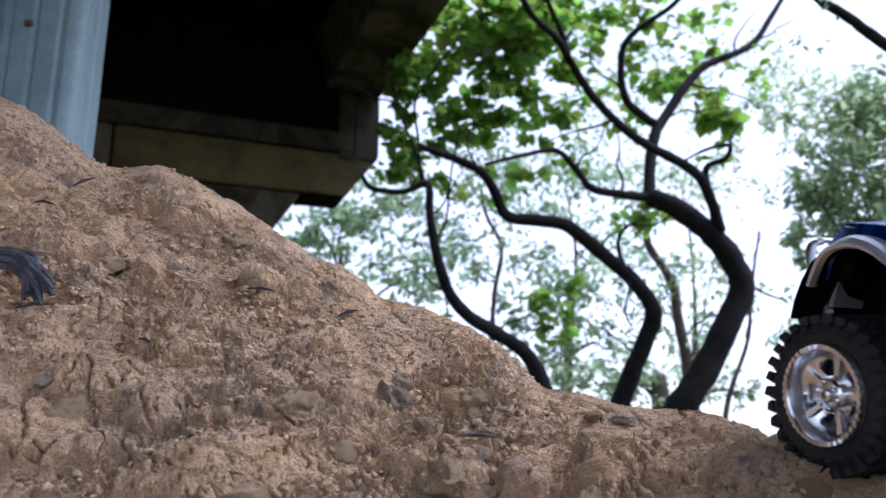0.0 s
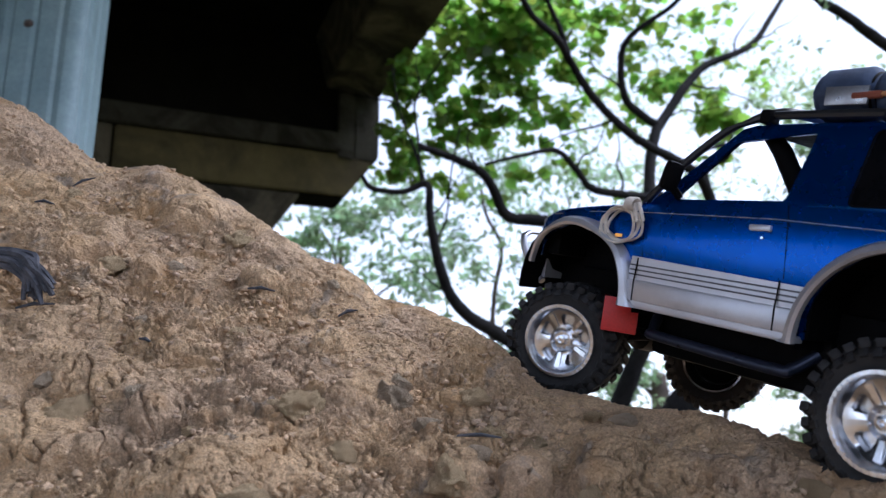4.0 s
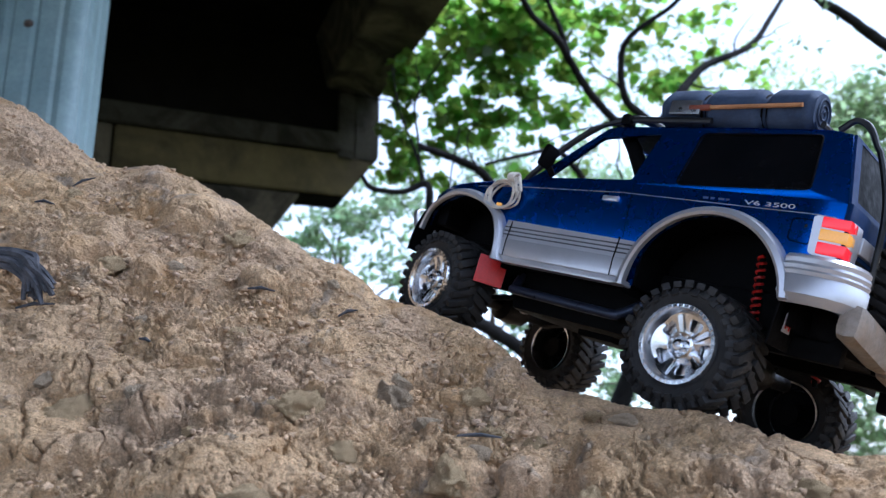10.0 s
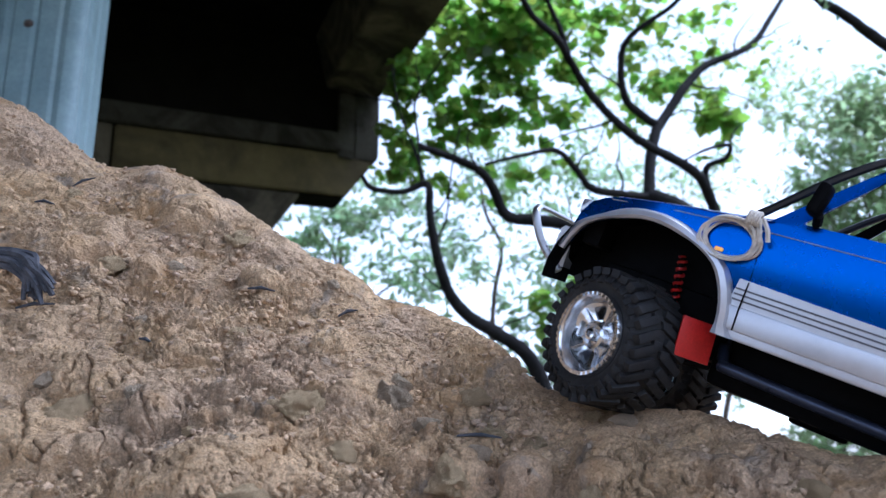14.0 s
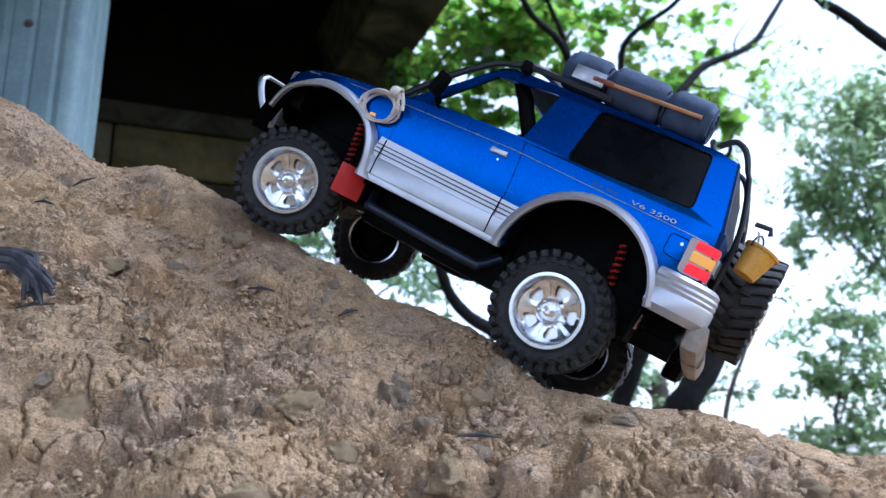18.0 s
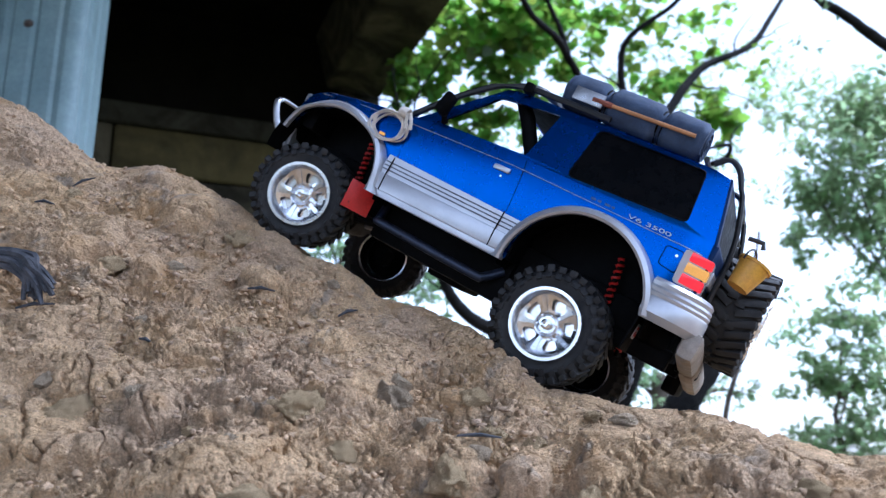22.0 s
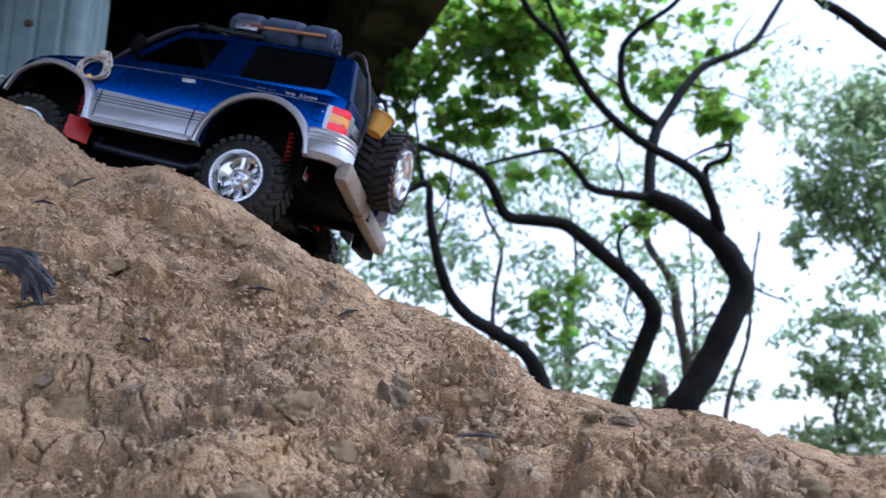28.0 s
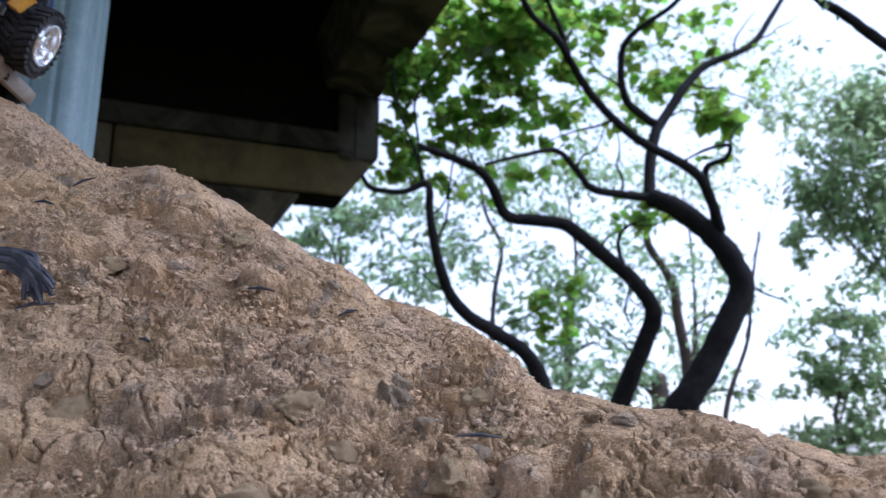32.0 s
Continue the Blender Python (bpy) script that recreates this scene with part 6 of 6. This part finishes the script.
# twigs and splinters
for i, (x, y, length, turn) in enumerate(((-0.147, 0.645, 0.022, 8), (-0.303, 0.595, 0.028, -12), (-0.348, 0.745, 0.030, -40), (-0.363, 0.707, 0.018, 10), (0.024, 0.549, 0.030, 4), (-0.077, 0.649, 0.018, -30), (-0.213, 0.581, 0.012, 30))):
    p = slope_place(x, y)
    bm = bmesh.new()
    d = Vector((math.cos(radians(turn)), 0.1, math.sin(radians(-turn)) * 0.6)) * length * 0.5
    tube(bm, [p - d + Vector((0, 0, 0.003)), p + Vector((0, -0.002, 0.0045)), p + d + Vector((0, 0, 0.003))], [0.0007, 0.0014, 0.0005], 6)
    tagged(mesh_object("splinter", bm, CHARRED, smooth=50), "dark splinter of wood on the slope", "splinter", "splinters on the slope")
# ---- movement ----
CAR_ROWS = [
    (0, 0.3549, 0.2637, -0.0301, 3.4, -26.3, 99.0),
    (0.5, 0.3473, 0.2951, -0.0164, 3.2, -26.0, 100.1),
    (1, 0.3493, 0.3287, -0.0034, 3.7, -25.0, 100.8),
    (1.5, 0.3408, 0.3676, 0.0166, 4.1, -23.1, 102.6),
    (2, 0.3348, 0.4025, 0.0255, 4.0, -22.8, 107.2),
    (2.5, 0.3315, 0.4389, 0.0363, 2.0, -23.2, 112.4),
    (3, 0.3295, 0.4633, 0.0489, -1.1, -21.3, 118.0),
    (3.5, 0.3274, 0.4889, 0.0654, -3.4, -18.6, 123.3),
    (5.5, 0.2841, 0.5775, 0.1056, 6.7, -14.0, 130.8),
    (6, 0.2724, 0.5930, 0.1126, 9.2, -13.9, 131.4),
    (6.5, 0.2621, 0.6117, 0.1183, 9.0, -15.1, 132.5),
    (7, 0.2498, 0.6300, 0.1230, 7.8, -16.8, 133.8),
    (7.5, 0.2339, 0.6448, 0.1256, 7.1, -18.1, 135.3),
    (8, 0.2352, 0.6464, 0.1260, 6.8, -18.0, 135.3),
    (9, 0.2342, 0.6491, 0.1262, 7.1, -18.0, 135.5),
    (10, 0.2351, 0.6499, 0.1266, 6.8, -17.7, 135.0),
    (11, 0.2328, 0.6479, 0.1255, 7.4, -17.8, 135.3),
    (11.5, 0.2462, 0.6349, 0.1229, 7.7, -17.3, 136.2),
    (12, 0.2531, 0.6224, 0.1197, 8.7, -16.8, 137.0),
    (12.5, 0.2737, 0.6080, 0.1159, 7.5, -15.8, 139.1),
    (13, 0.3062, 0.5628, 0.0909, 2.4, -17.6, 145.3),
    (13.5, 0.3480, 0.5242, 0.0571, -2.4, -19.4, 149.9),
    (14, 0.3702, 0.5252, 0.0265, -4.8, -25.0, 153.9),
    (14.5, 0.3446, 0.5394, 0.0318, -3.2, -25.5, 154.5),
    (16.5, 0.2422, 0.6042, 0.1244, -3.6, -23.1, 147.6),
    (17, 0.1886, 0.6428, 0.1406, -6.6, -22.5, 152.7),
    (17.5, 0.1393, 0.6748, 0.1510, -6.1, -28.9, 157.0),
    (18, 0.1097, 0.7024, 0.1665, -5.5, -31.0, 163.0),
    (18.5, 0.1032, 0.7045, 0.1705, -6.1, -31.6, 162.7),
    (19, 0.1036, 0.7084, 0.1685, -4.0, -30.9, 160.1),
    (19.5, 0.0894, 0.7068, 0.1782, -1.0, -30.4, 158.0),
    (20, 0.0918, 0.7129, 0.1769, 2.3, -29.3, 155.4),
    (20.5, 0.0943, 0.7199, 0.1762, 4.2, -28.7, 151.4),
    (21, 0.1064, 0.7287, 0.1664, 1.5, -30.1, 155.7),
    (21.5, 0.1098, 0.7274, 0.1625, 0.8, -30.0, 157.0),
    (22, 0.1139, 0.7265, 0.1588, -2.4, -30.8, 160.6),
    (22.5, 0.1183, 0.7286, 0.1571, -5.5, -30.8, 164.0),
    (23, 0.1224, 0.7281, 0.1550, -6.4, -30.5, 165.6),
    (23.5, 0.1214, 0.7272, 0.1550, -6.1, -30.8, 165.2),
    (24, 0.1132, 0.7367, 0.1620, -0.9, -30.4, 157.0),
    (24.5, 0.1092, 0.7570, 0.1685, 5.8, -29.1, 151.1),
    (25, 0.0616, 0.7878, 0.2017, 3.1, -27.2, 152.0),
    (25.5, 0.0261, 0.8015, 0.2202, 0.4, -27.0, 154.1),
    (27.5, -0.1611, 0.8896, 0.3124, 4.9, -15.1, 169.1),
    (28, -0.2006, 0.8960, 0.3295, 2.7, -15.2, 170.8),
    (28.5, -0.2385, 0.8994, 0.3460, -6.0, -15.5, 174.8),
    (29, -0.2765, 0.9051, 0.3542, -7.6, -19.6, 180.3),
    (29.5, -0.3185, 0.9109, 0.3652, -6.3, -21.5, 183.3),
    (30, -0.3616, 0.8947, 0.3642, -8.3, -23.7, 187.4),
    (30.5, -0.4329, 0.9008, 0.3866, -8.1, -23.8, 192.0),
    (31, -0.4937, 0.9189, 0.4344, -10.3, -24.0, 190.8),
    (31.5, -0.5942, 0.9203, 0.4930, -11.7, -23.2, 190.6),
    (32, -0.6758, 0.9338, 0.5531, -12.1, -23.2, 192.2),
]
# seconds, degrees the front wheels are turned to the left
STEER = [(0, 10), (1, 14), (2, 24), (3, 25), (6, 25), (7, 28), (8, 25), (9, 5), (10, -8), (11, -15), (12, -12), (13, -18), (14, -30), (14.5, -20), (16.5, 15), (17, 20), (18, 17), (19, 20), (20, 25), (21, 25), (22, 16), (23, 8), (23.5, 4), (24, -10), (24.5, -15), (25, 10), (25.5, 12), (27.5, 8), (29, 0), (32, 0)]
# seconds, metres by which the left rear and the left front wheel stand above their rest
REAR_LIFT = [(0, 0), (5.5, 0.0), (6, -0.003), (12, -0.004), (13, -0.008), (14, 0), (16.5, 0.007), (17, 0.006), (18, 0.006), (19, 0.008), (20, 0.004), (22, 0.0025), (23.5, 0.003), (24.5, -0.003), (25, 0.0), (25.5, 0.004), (27.5, 0.009), (28, 0.003), (28.5, 0.015), (29, 0.018), (30, 0.025), (31, 0.012), (32, 0.01)]
FRONT_LIFT = [(0, 0), (2, -0.003), (3, -0.008), (3.5, -0.009), (6, 0.0), (8, 0.0), (11, 0.002), (12, 0.004), (13.5, 0.005), (14.5, -0.002), (17, -0.001), (18, -0.002), (20, -0.001), (23, 0.001), (25, -0.002), (28, 0.0), (32, 0)]


def at_time(rows, t):
    return float(np.interp(t, *zip(*rows)))


def motions():
    walk(car, [(t, pose(*p)) for t, *p in CAR_ROWS])
    times = [0.125 * i for i in range(257)]
    cols = list(zip(*CAR_ROWS))
    places = [Vector([float(np.interp(t, cols[0], cols[k])) for k in (1, 2, 3)]) for t in times]
    turns = [[float(np.interp(t, cols[0], cols[k])) for k in (4, 5, 6)] for t in times]
    ahead = [pose(*p, *a) @ Vector((WHEELBASE, 0, 0)) - p for p, a in zip(places, turns)]
    roll, spin = 0.0, []
    for i, p in enumerate(places):
        if i:
            middle = (p + ahead[i] * 0.5) - (places[i - 1] + ahead[i - 1] * 0.5)
            roll += max(-1.3, min(1.3, middle.dot(ahead[i].normalized()) / TYRE_R))
        spin.append(math.degrees(roll))
    for k, wheel in enumerate(WHEELS):
        front, left = k % 2 == 1, k < 2
        rows = []
        for i, t in enumerate(times):
            x = WHEELBASE if front else 0.0
            lift = at_time(FRONT_LIFT if front else REAR_LIFT, t)
            if not left:
                m = pose(*places[i], *turns[i])
                foot = m @ Vector((x, -FAR_TRACK, -TYRE_R + 0.002))
                lift = max(-0.022, min(0.012, float(mound(foot.x, foot.y)) + 0.004 - foot.z))
            steer = at_time(STEER, t) if front else 0.0
            m = pose(x, TRACK if left else -FAR_TRACK, lift, 0, 0, steer + (0 if left else 180)) @ Matrix.Rotation(radians(spin[i] if left else -spin[i]), 4, "Y")
            rows.append((t, m))
        walk(wheel, rows)


motions()
